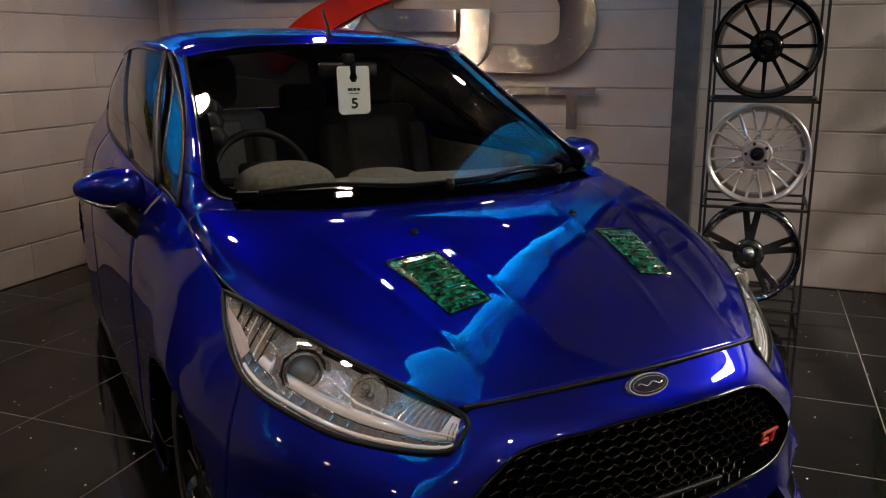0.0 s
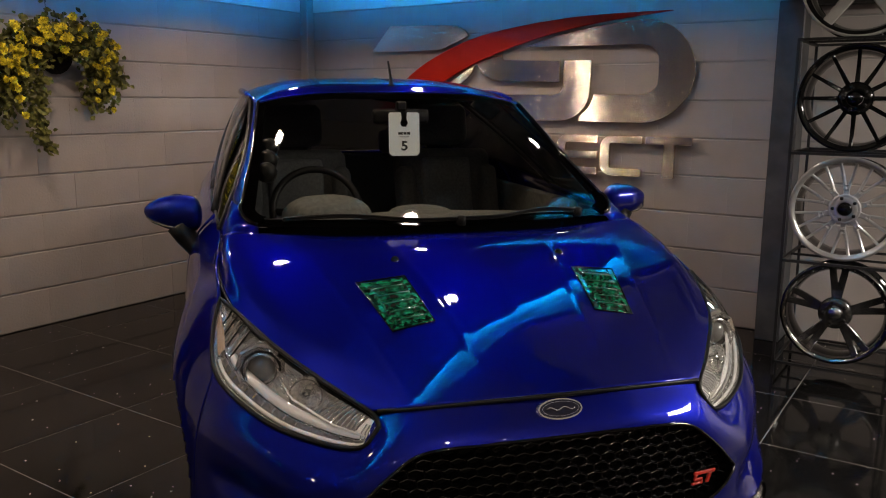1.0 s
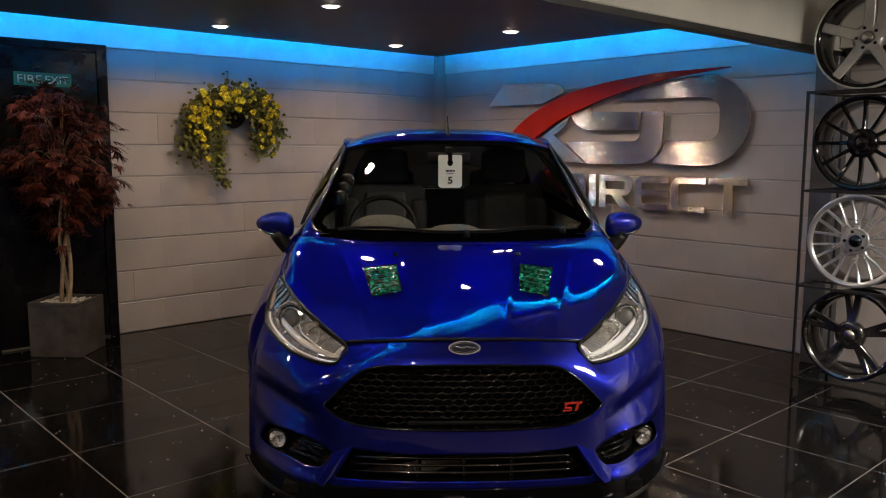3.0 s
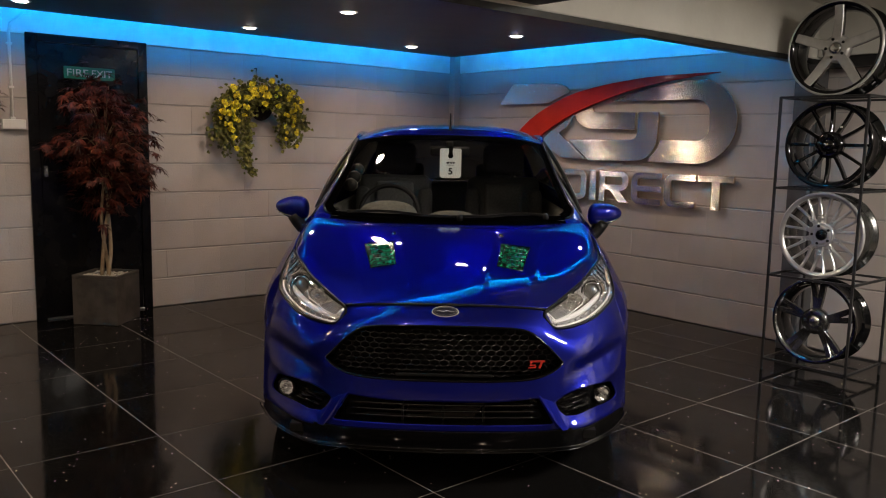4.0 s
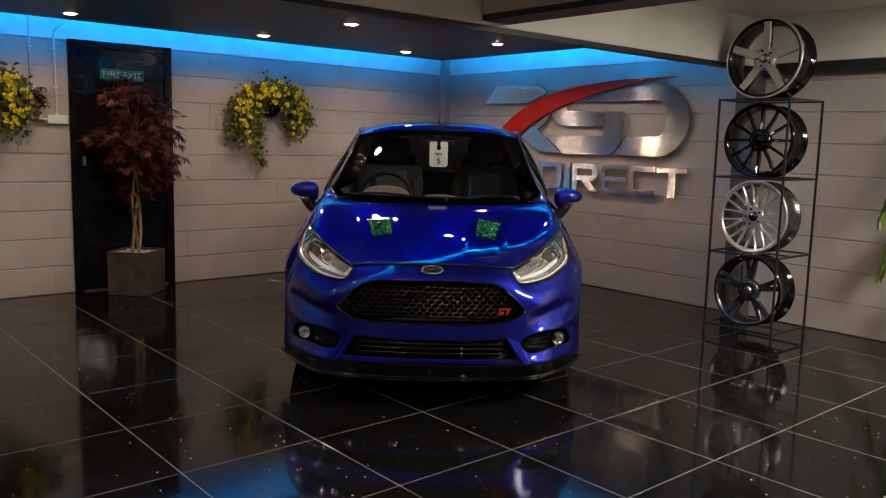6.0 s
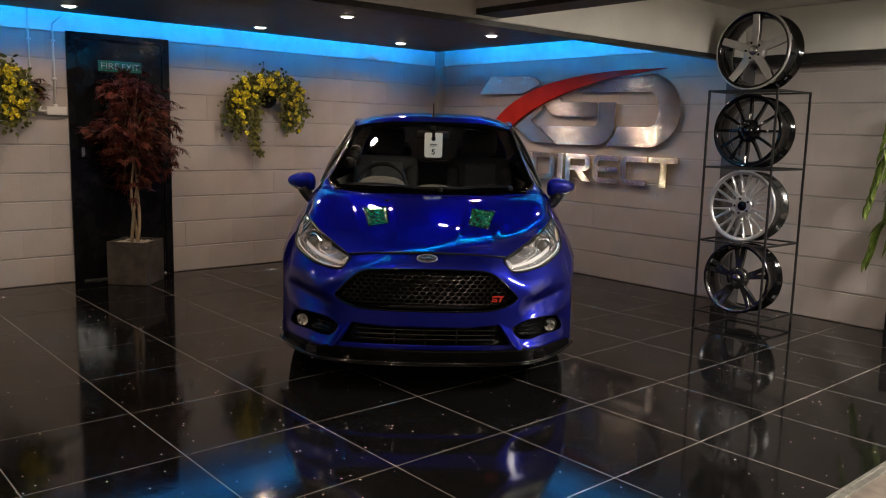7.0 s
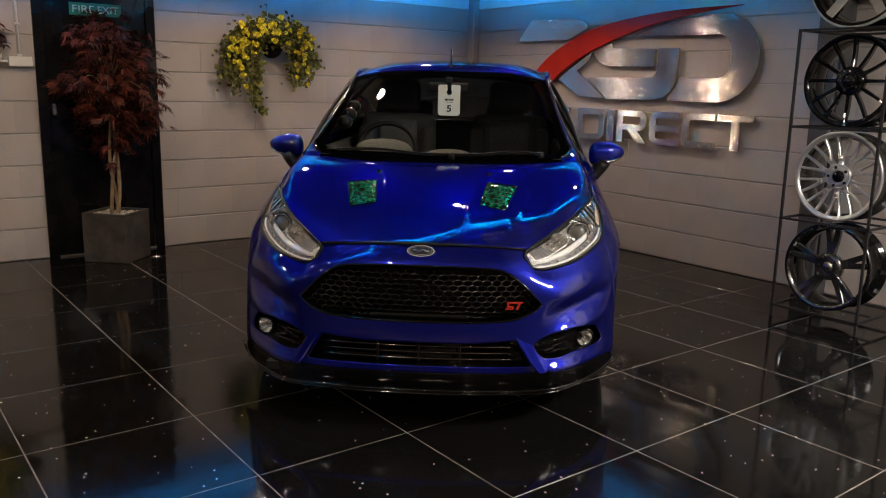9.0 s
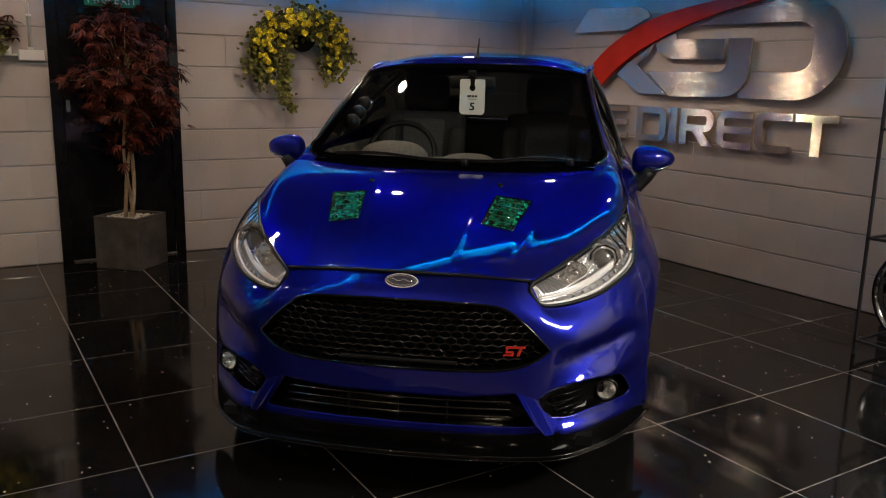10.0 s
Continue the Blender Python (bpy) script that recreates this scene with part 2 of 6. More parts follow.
def tube(pts, r, bm=None, seg=8, closed=False):
    bm = bm or bmesh.new()
    p = [Vector(q) for q in pts]
    rings = []
    up = Vector((0, 0, 1))
    for i, c in enumerate(p):
        a = p[i - 1] if (i or closed) else p[i]
        b = p[(i + 1) % len(p)] if (i < len(p) - 1 or closed) else p[i]
        d = (b - a).normalized()
        s = d.cross(up)
        s = s.normalized() if s.length > 1e-3 else Vector((1, 0, 0))
        w = d.cross(s).normalized()
        rr = r[i] if isinstance(r, (list, tuple)) else r
        rings.append([bm.verts.new(c + rr * (math.cos(k * math.tau / seg) * s + math.sin(k * math.tau / seg) * w)) for k in range(seg)])
    for i in range(len(rings) - (0 if closed else 1)):
        A, B = rings[i], rings[(i + 1) % len(rings)]
        for k in range(seg):
            bm.faces.new((A[k], A[(k + 1) % seg], B[(k + 1) % seg], B[k]))
    if not closed:
        bm.faces.new(rings[0][::-1])
        bm.faces.new(rings[-1])
    return bm


def lathe(profile, seg=48, axis="z", bm=None, arc=1.0):
    """Turns (radius, height) points round an axis."""
    bm = bm or bmesh.new()
    rings = []
    for r, h in profile:
        ring = []
        for k in range(seg):
            a = k * math.tau * arc / seg
            c, s = r * math.cos(a), r * math.sin(a)
            ring.append(bm.verts.new((c, s, h) if axis == "z" else (c, h, s) if axis == "y" else (h, c, s)))
        rings.append(ring)
    for A, B in zip(rings, rings[1:]):
        for k in range(seg):
            bm.faces.new((A[k], A[(k + 1) % seg], B[(k + 1) % seg], B[k]))
    bmesh.ops.recalc_face_normals(bm, faces=bm.faces[:])
    return bm


def prism(outline, depth, plane="xz", at=0.0, bm=None, bevel=0.0):
    """A flat plate with that outline, depth thick, from at towards smaller values of the third axis."""
    bm = bm or bmesh.new()
    put = {"xz": lambda a, b, c: (a, c, b), "yz": lambda a, b, c: (c, a, b), "xy": lambda a, b, c: (a, b, c)}[plane]
    A = [bm.verts.new(put(a, b, at)) for a, b in outline]
    B = [bm.verts.new(put(a, b, at - depth)) for a, b in outline]
    fs = [bm.faces.new(A), bm.faces.new(B[::-1])]
    n = len(A)
    for k in range(n):
        fs.append(bm.faces.new((A[k], B[k], B[(k + 1) % n], A[(k + 1) % n])))
    bmesh.ops.recalc_face_normals(bm, faces=fs)
    if bevel:
        es = [e for e in fs[1].edges] + [e for e in fs[0].edges]
        bmesh.ops.bevel(bm, geom=es, offset=bevel, segments=1, affect="EDGES")
    return bm


def lettering(text, size, depth, fat=0.0):
    """A mesh of raised characters in the built-in font, in the xy plane."""
    cu = bpy.data.curves.new("lettering", "FONT")
    cu.body, cu.size, cu.extrude, cu.align_x, cu.align_y, cu.offset = text, size, depth, "CENTER", "CENTER", fat
    tmp = bpy.data.objects.new("lettering", cu)
    scene.collection.objects.link(tmp)
    bpy.context.view_layer.update()
    me = bpy.data.meshes.new_from_object(tmp.evaluated_get(bpy.context.evaluated_depsgraph_get()))
    bpy.data.objects.remove(tmp)
    bm = bmesh.new()
    bm.from_mesh(me)
    bpy.data.meshes.remove(me)
    return bm


def fit_box(bm, x0, x1, z0, z1, y0, y1):
    """Stretches characters from the xy plane into a box that faces -y."""
    xs, ys, zs = ([v.co[k] for v in bm.verts] for k in range(3))
    for v in bm.verts:
        x = x0 + (v.co.x - min(xs)) / (max(xs) - min(xs)) * (x1 - x0)
        z = z0 + (v.co.y - min(ys)) / (max(ys) - min(ys)) * (z1 - z0)
        y = y1 + (v.co.z - min(zs)) / (max(zs) - min(zs)) * (y0 - y1)
        v.co = (x, y, z)
    return bm


# ---- the room ----
WX, WY = -2.800, 5.320          # faces of the two block walls
COURSE, LONG, JOINT = 0.227, 0.45, 0.008
ROOM_X, ROOM_Y, TOP = 7.2, -3.6, 2.75

wall_west = tagged(part("wall_west", slab(WX - 0.2, WX - 0.008, ROOM_Y - 0.2, WY + 0.2, -0.02, TOP), MORTAR), "grey painted concrete block wall with shallow joints", "wall", kind="structure")
wall_north = tagged(part("wall_north", slab(WX - 0.008, ROOM_X, WY + 0.008, WY + 0.2, -0.02, TOP), MORTAR), "grey painted concrete block wall behind the steel sign", "wall", kind="structure")
wall_east = tagged(part("wall_east", slab(ROOM_X, ROOM_X + 0.2, ROOM_Y - 0.2, WY + 0.2, -0.02, TOP), SHADE), "plain dark painted wall closing the showroom", "wall", kind="structure")
wall_south = tagged(part("wall_south", slab(WX - 0.004, ROOM_X, ROOM_Y - 0.2, ROOM_Y, -0.02, TOP), SHADE), "plain dark painted wall closing the showroom", "wall", kind="structure")
ceiling = tagged(part("ceiling", slab(WX - 0.2, ROOM_X + 0.2, ROOM_Y - 0.2, WY + 0.2, TOP, TOP + 0.1), CEILING), "plain charcoal ceiling slab above the dropped panels", "ceiling", kind="structure")
tagged(part("ceiling_side", slab(0.943, ROOM_X - 0.002, ROOM_Y + 0.002, WY - 0.002, 2.275, 2.33), PLASTER), "cream textured ceiling between plastered beams", "ceiling", kind="structure")
tagged(part("ceiling_panel", slab(-2.36, 0.64, ROOM_Y + 0.002, 4.90, CEIL, CEIL + 0.09, 0.002), CEILING), "charcoal dropped ceiling panel with recessed downlights", "ceiling", kind="structure")


def beam(name, x0, x1, y0, y1, label):
    b = thing(name, label, "beam", kind="structure")
    foot = 1.896 if name == "beam_main" else 1.945
    part("plaster_face", slab(x0, x1, y0, y1, foot + 0.03, 2.74 if name == "beam_main" else 2.274, 0.006), PLASTER, b)
    part("black_flange", slab(x0 + 0.001, x1 - 0.001, y0 + 0.003, y1 - 0.003, foot, foot + 0.03), BLACKTRIM, b, "black painted underside of the beam")
    return b


beam("beam_main", 0.865, 0.940, ROOM_Y + 0.01, WY - 0.01, "cream plastered ceiling beam with black underside")
beam("beam_cross", 0.943, ROOM_X - 0.01, 2.355, 2.555, "cream plastered cross beam with black underside")
lintel = thing("beam_lintel", "cream plastered lintel over black strip on block wall", "beam", kind="structure")
part("plaster_face", slab(0.943, ROOM_X - 0.01, WY - 0.145, WY - 0.004, 1.94, 2.274, 0.005), PLASTER, lintel)
part("black_flange", slab(0.968, ROOM_X - 0.01, WY - 0.115, WY - 0.004, 1.872, 1.94), BLACKTRIM, lintel, "black painted strip under the lintel")

# pelmet boards at the wall head, washed by the strip light
tagged(part("trim_west", slab(WX, WX + 0.018, ROOM_Y + 0.01, WY - 0.09, 2.032, 2.30), WHITE), "white board along the wall head lit blue", "trim", kind="structure")
tagged(part("trim_north", slab(WX + 0.09, 0.862, WY - 0.018, WY, 2.032, 2.30), WHITE), "white board along the wall head lit blue", "trim", kind="structure")
tagged(part("corner_trunking", slab(WX + 0.002, WX + 0.085, WY - 0.085, WY - 0.002, 0.0, 2.32, 0.006), BLOCK), "grey painted boxed pipe in the wall corner", "trunking", kind="structure")
column = tagged(part("steel_column", slab(0.83, 0.965, WY - 0.195, WY - 0.006, 0.0, 1.894, 0.006), GREY_STEEL), "dark grey steel column against the block wall", "column", kind="structure")

led = thing("led_strip", "blue LED strip along the ceiling panel edge", "strip light")
part("strip_west", slab(-2.336, -2.324, -3.5, 4.866, CEIL + 0.092, CEIL + 0.118), LED, led)
part("strip_north", slab(-2.324, 0.53, 4.864, 4.876, CEIL + 0.092, CEIL + 0.118), LED, led)

part("strip_east", slab(0.606, 0.616, -3.5, 4.89, CEIL + 0.092, CEIL + 0.106), LEDSOFT, led)
tagged(part("trim_slot", slab(0.50, 0.863, ROOM_Y + 0.01, 4.90, CEIL + 0.142, CEIL + 0.152), WHITE), "white board closing the lit slot beside the beam", "trim", kind="structure")
tagged(part("trim_slot_back", slab(0.488, 0.50, ROOM_Y + 0.01, 4.90, CEIL + 0.091, CEIL + 0.142), WHITE), "white upright board behind the slot light", "trim", kind="structure")


def downlight(x, y, z=CEIL):
    d = thing("downlight", "recessed round downlight with white rim in ceiling", "downlight", pose(x, y, z), "ceiling downlights")
    part("rim", lathe([(0.042, 0.001), (0.042, -0.004), (0.054, -0.005), (0.059, -0.001), (0.059, 0.001)], 24), WHITE, d, smooth=True)
    part("lamp_face", lathe([(0.0005, -0.012), (0.020, -0.010), (0.034, -0.007), (0.043, -0.001)], 24), SPOT, d, "glowing warm white lamp", True)
    return d


def lamp(name, x, y, z, power, radius=0.038, angle=158, colour=WARM):
    li = bpy.data.lights.new(name, "SPOT")
    li.energy, li.shadow_soft_size, li.spot_size, li.spot_blend, li.color = power, radius, radians(angle), 0.35, colour
    ob = new(name, li)
    ob.location = (x, y, z)
    return ob


for x, shift in ((0.24, 0.20), (-0.87, 0.10), (-2.00, 0.0)):
    for y in (-1.86, -0.36, 1.16, 2.66, 4.135):
        downlight(x, y + shift)
        lamp("downlight_beam", x, y + shift, CEIL - 0.022, (12 if x > 0 else 28 if x > -1 else 19) * (1.0 if y > 0 else 0.5 if x < -1 else 0.3))
# unseen downlights, assumed over the side floor and added to lift its light
for x in (2.2, 4.2, 6.0):
    for y in (-2.4, 0.2):
        downlight(x, y, 2.275)
        lamp("downlight_beam", x, y, 2.252, 66)


def fill_panel(x, y, power, wide=0.038):
    """An added, unseen fill panel along y, with its lamp just below the diffuser."""
    p = thing("fill_panel_light", "unseen fill panel light added to brighten the right bay", "ceiling light", pose(x, y, 2.274))
    part("housing", slab(-wide - 0.007, wide + 0.007, -0.62, 0.62, -0.03, -0.001, 0.004), WHITE, p)
    part("diffuser", slab(-wide, wide, -0.60, 0.60, -0.05, -0.03, 0.008), glow("diffuser_glow", (1.0, 0.93, 0.82), 30.0), p, "glowing diffuser")
    li = bpy.data.lights.new("fill_panel_lamp", "AREA")
    li.shape, li.size, li.size_y, li.energy, li.color = "RECTANGLE", 2 * wide - 0.006, 1.2, power, (1.0, 0.91, 0.81)
    ob = new("fill_panel_lamp", li)
    ob.location = (x, y, 2.215)


# invented fill light behind the cross beam; brightens the right bay and wall
fill_panel(3.75, 3.9, 122, 0.30)

# floor
EDGE = 3.02
floor = tagged(part("floor", slab(WX, EDGE, ROOM_Y, WY, -0.03, -0.0007), GROUT), "black polished quartz tile floor with grey grout", "floor", kind="structure")
floor_side = tagged(part("floor_side", slab(EDGE + 0.045, ROOM_X, ROOM_Y, WY, -0.03, -0.001), CARPET), "brown floor beyond the metal threshold", "floor", kind="structure")
threshold = thing("threshold_strip", "ribbed aluminium threshold strip between two floors", "threshold", kind="structure")
for x0, x1, z in ((0.0, 0.014, 0.004), (0.014, 0.031, 0.001), (0.031, 0.045, 0.004)):
    part("rib", slab(EDGE + x0, EDGE + x1, ROOM_Y, WY, -0.03, z, 0.001), ALU, threshold)

# fire door
door = thing("door_1", "black gloss fire door in black frame, closed", "door", kind="structure")
part("door_leaf", slab(WX - 0.01, WX + 0.012, 1.428, 2.128, 0.012, 1.985, 0.003), DOOR, door)
for y0, y1, z0, z1 in ((1.355, 1.425, 0.0, 2.043), (2.131, 2.197, 0.0, 2.043), (1.425, 2.131, 1.99, 2.043)):
    part("frame", slab(WX + 0.001, WX + 0.026, y0, y1, z0, z1, 0.003), DOOR, door)
part("threshold", slab(WX + 0.001, WX + 0.03, 1.425, 2.131, 0.001, 0.012, 0.002), ALU, door, "aluminium door sill")
bar = part("lever_handle", tube([(WX + 0.012, 2.083, 1.03), (WX + 0.055, 2.083, 1.03), (WX + 0.062, 2.073, 1.03), (WX + 0.062, 1.963, 1.028)], 0.010, seg=10), SATINCHROME, door, "satin metal lever handle", True)
part("lock_plate", slab(WX + 0.012, WX + 0.018, 2.063, 2.103, 1.06, 1.15, 0.003), SATINCHROME, door)
part("hinge_latch", slab(WX + 0.012, WX + 0.02, 1.443, 1.473, 1.04, 1.12, 0.003), SATINCHROME, door)
sign = thing("exit_sign", "green fire exit sign with white letters on door", "sign")
part("plate", slab(WX + 0.013, WX + 0.017, 1.601, 1.959, 1.743, 1.831, 0.002), material("sign_green", (0.02, 0.22, 0.13), 0.35), sign)


def words(text, parent, mat, y0, y1, z0, z1, x, depth=0.002):
    """Characters on a wall that faces +x."""
    bm = fit_box(lettering(text, 0.1, 0.001), y0, y1, z0, z1, 0, depth)
    for v in bm.verts:
        v.co = (x + depth - v.co.y, v.co.x, v.co.z)
    return part("lettering", bm, mat, parent)


words("FIRE", sign, WHITE, 1.624, 1.771, 1.763, 1.813, WX + 0.0172)
words("EXIT", sign, WHITE, 1.795, 1.938, 1.763, 1.813, WX + 0.0172)

# conduits and socket
for y in (1.08, 1.257):
    c = thing("conduit", "white plastic cable conduit clipped to block wall", "conduit", group="wall conduits")
    z0 = 1.60 if y < 1.2 else 1.44
    part("pipe", tube([(WX + 0.014, y, z0), (WX + 0.014, y, 2.04)] + ([(WX + 0.02, y + 0.01, 2.09), (WX + 0.06, y + 0.1, 2.17)] if y > 1.2 else [(WX + 0.03, y, 2.10), (WX + 0.03, y, 2.2)]), 0.0105, seg=10), PVC, c, smooth=True)
    for z in (1.66, 1.955):
        part("clip", slab(WX + 0.001, WX + 0.027, y - 0.018, y + 0.018, z - 0.008, z + 0.008, 0.003), PVC, c)
socket = thing("socket_box", "white double socket box on block wall", "socket")
part("box", slab(WX + 0.001, WX + 0.045, 1.185, 1.335, 1.372, 1.441, 0.004), PVC, socket)
part("gland", slab(WX + 0.004, WX + 0.03, 1.240, 1.274, 1.441, 1.458, 0.004), PVC, socket)

# ---- the car: x ahead, y to its left, z up, from the ground under its badge ----
from mathutils.bvhtree import BVHTree

car = thing("hatchback_car", "metallic blue three-door hatchback with green camouflage bonnet vents", "car", pose(1.123, 1.903, 0, 0, 0, -40.7))


def inside(poly, a, b):
    c = False
    for (x0, y0), (x1, y1) in zip(poly, poly[1:] + poly[:1]):
        if (y0 > b) != (y1 > b) and a < (x1 - x0) * (b - y0) / (y1 - y0) + x0:
            c = not c
    return c


def nearest(poly, a, b):
    best = None
    for (x0, y0), (x1, y1) in zip(poly, poly[1:] + poly[:1]):
        dx, dy = x1 - x0, y1 - y0
        t = max(0, min(1, ((a - x0) * dx + (b - y0) * dy) / (dx * dx + dy * dy + 1e-12)))
        p = (x0 + t * dx, y0 + t * dy)
        d = (p[0] - a) ** 2 + (p[1] - b) ** 2
        if best is None or d < best[0]:
            best = (d, p)
    return best[1]


def cut(bm, poly, i, j, where=None):
    """Opens a panel inside an outline given in the axes i and j, and draws its rim to the outline."""
    gone = [f for f in bm.faces if inside(poly, f.calc_center_median()[i], f.calc_center_median()[j]) and (where is None or where(f.calc_center_median()))]
    bmesh.ops.delete(bm, geom=gone, context="FACES")
    for v in bm.verts:
        if v.is_boundary and (where is None or where(v.co)):
            p = nearest(poly, v.co[i], v.co[j])
            if (p[0] - v.co[i]) ** 2 + (p[1] - v.co[j]) ** 2 < 0.022 ** 2:
                v.co[i], v.co[j] = p


def outward(bm, centre):
    """Turns the faces away from a point inside the car."""
    c = Vector(centre)
    bm.normal_update()
    s = sum((f.normal.dot(f.calc_center_median() - c)) for f in bm.faces)
    if s < 0:
        bmesh.ops.reverse_faces(bm, faces=bm.faces[:])
    return bm


def panel(name, P, label="", mat=None, both=True, cuts=(), thick=0.004, centre=(-1.6, 0, 0.6)):
    bm = net(P, both=both)
    bmesh.ops.recalc_face_normals(bm, faces=bm.faces[:])
    outward(bm, centre)
    for poly, i, j, where in cuts:
        cut(bm, poly, i, j, where)
    ob = part(name, bm, mat or BLUE, car, label, True)
    if mat is not TINTED:
        s = ob.modifiers.new("sheet", "SOLIDIFY")
        s.thickness, s.offset = thick, -1
    return ob


def side_panel(name, P, label="", mat=None, cuts=(), thick=0.004):
    """One panel on each side of the car."""
    for s in (-1, 1):
        bm = net([[Vector((p.x, p.y * s, p.z)) for p in r] for r in P])
        bmesh.ops.recalc_face_normals(bm, faces=bm.faces[:])
        outward(bm, (-1.8, 0, 0.6))
        for poly, i, j, where in cuts:
            cut(bm, poly, i, j, where)
        ob = part(name, bm, mat or BLUE, car, label, True)
        if mat is not TINTED:
            m = ob.modifiers.new("sheet", "SOLIDIFY")
            m.thickness, m.offset = thick, -1


# bonnet, in rows from its front edge to the windscreen, each from the middle line outwards
bonnet_0 = [(-0.055, 0, 0.7030), (-0.060, 0.120, 0.7030), (-0.068, 0.220, 0.7010), (-0.082, 0.310, 0.6960), (-0.100, 0.370, 0.6890), (-0.117, 0.410, 0.6810)]
bonnet_1 = [(-0.160, 0, 0.7638), (-0.162, 0.140, 0.7633), (-0.170, 0.250, 0.7561), (-0.182, 0.350, 0.7417), (-0.200, 0.430, 0.7294), (-0.222, 0.500, 0.7220)]
bonnet_2 = [(-0.300, 0, 0.8333), (-0.302, 0.150, 0.8268), (-0.308, 0.280, 0.8112), (-0.322, 0.410, 0.7943), (-0.345, 0.520, 0.7862), (-0.370, 0.600, 0.7700)]
bonnet_3 = [(-0.510, 0, 0.9030), (-0.512, 0.170, 0.8947), (-0.520, 0.320, 0.8796), (-0.538, 0.470, 0.8653), (-0.565, 0.622, 0.8514), (-0.590, 0.690, 0.8180)]
bonnet_4 = [(-0.720, 0, 0.9350), (-0.722, 0.190, 0.9353), (-0.732, 0.360, 0.9314), (-0.755, 0.530, 0.9216), (-0.790, 0.680, 0.9029), (-0.820, 0.720, 0.8640)]
bonnet_5 = [(-0.905, 0, 0.9370), (-0.911, 0.200, 0.9365), (-0.925, 0.360, 0.9375), (-0.955, 0.530, 0.9465), (-1.005, 0.676, 0.9500), (-1.050, 0.712, 0.9260)]
BONNET = loft([bonnet_0, bonnet_1, bonnet_2, bonnet_3, bonnet_4, bonnet_5], 60, 90, True)
for row in BONNET:
    for p in row:
        line, outer = 0.13 + 0.15 * (-p.x), 0.30 + 0.25 * (-p.x)
        f = max(0.0, min(1.0, (-p.x - 0.08) / 0.15)) * (1 - 0.75 * max(0.0, min(1.0, (-p.x - 0.5) / 0.3)))
        p.z += f * (0.0030 * math.exp(-((p.y - line) / 0.010) ** 2) + 0.0022 * math.exp(-((p.y - outer) / 0.010) ** 2))
panel("bonnet", BONNET, "blue bonnet with two raised creases")
bonnet_tree = BVHTree.FromPolygons([p for r in BONNET for p in r] + [Vector((p.x, -p.y, p.z)) for r in BONNET for p in r],
                                   [(b + i * 90 + j, b + i * 90 + j + 1, b + i * 90 + j + 91, b + i * 90 + j + 90) for b in (0, 5400) for i in range(59) for j in range(89)])


def on_bonnet(u, v, lift=0.0):
    hit, n, _, _ = bonnet_tree.ray_cast(Vector((u, v, 2)), Vector((0, 0, -1)))
    return hit + (n if n.z > 0 else -n) * lift if hit else Vector((u, v, 0.9))


# bumper, in rows from the top edge down, each from the middle round to the wheel arch
bumper_0 = [(-0.060, 0, 0.699), (-0.070, 0.20, 0.697), (-0.108, 0.385, 0.678), (-0.098, 0.455, 0.603), (-0.215, 0.600, 0.612), (-0.350, 0.700, 0.650), (-0.450, 0.745, 0.690)]
bumper_1 = [(-0.006, 0, 0.648), (-0.014, 0.20, 0.644), (-0.045, 0.36, 0.625), (-0.085, 0.500, 0.560), (-0.200, 0.630, 0.560), (-0.335, 0.735, 0.575), (-0.430, 0.780, 0.590)]
bumper_2 = [(0.012, 0, 0.600), (0.004, 0.20, 0.595), (-0.022, 0.37, 0.570), (-0.078, 0.530, 0.510), (-0.195, 0.648, 0.505), (-0.330, 0.748, 0.515), (-0.418, 0.795, 0.520)]
bumper_3 = [(0.030, 0, 0.500), (0.022, 0.20, 0.497), (-0.006, 0.39, 0.480), (-0.080, 0.545, 0.440), (-0.195, 0.658, 0.435), (-0.320, 0.750, 0.440), (-0.412, 0.802, 0.440)]
bumper_4 = [(0.045, 0, 0.400), (0.037, 0.20, 0.398), (0.006, 0.40, 0.388), (-0.080, 0.552, 0.375), (-0.195, 0.662, 0.370), (-0.315, 0.752, 0.370), (-0.410, 0.806, 0.370)]
bumper_5 = [(0.056, 0, 0.310), (0.047, 0.20, 0.308), (0.016, 0.41, 0.300), (-0.072, 0.560, 0.290), (-0.190, 0.668, 0.285), (-0.310, 0.754, 0.285), (-0.410, 0.808, 0.285)]
bumper_6 = [(0.062, 0, 0.223), (0.053, 0.20, 0.222), (0.022, 0.42, 0.219), (-0.060, 0.568, 0.214), (-0.185, 0.675, 0.214), (-0.310, 0.758, 0.205), (-0.410, 0.810, 0.180)]
BUMPER = loft([bumper_0, bumper_1, bumper_2, bumper_3, bumper_4, bumper_5, bumper_6], 110, 120)
for row in BUMPER:
    for p in row:
        # scooped flank that runs from the grille corner to the fog lamp brow
        d = (p.z - 0.40) - 0.18 * (p.y - 0.5)
        lip = max(0.0, min(1.0, (p.y - 0.47) / 0.06)) * max(0.0, min(1.0, (0.80 - p.y) / 0.08))
        w = max(0.0, min(1.0, (p.y - 0.48) / 0.10)) * max(0.0, min(1.0, (0.79 - p.y) / 0.10))
        p.x -= w * 0.030 * math.exp(-((d - 0.030) / 0.034) ** 2)
        p.x += w * 0.024 * math.exp(-((d + 0.060) / 0.030) ** 2)
        p.x += lip * 0.020 * math.exp(-((p.z - 0.222) / 0.026) ** 2)
_n, _m = len(BUMPER), len(BUMPER[0])
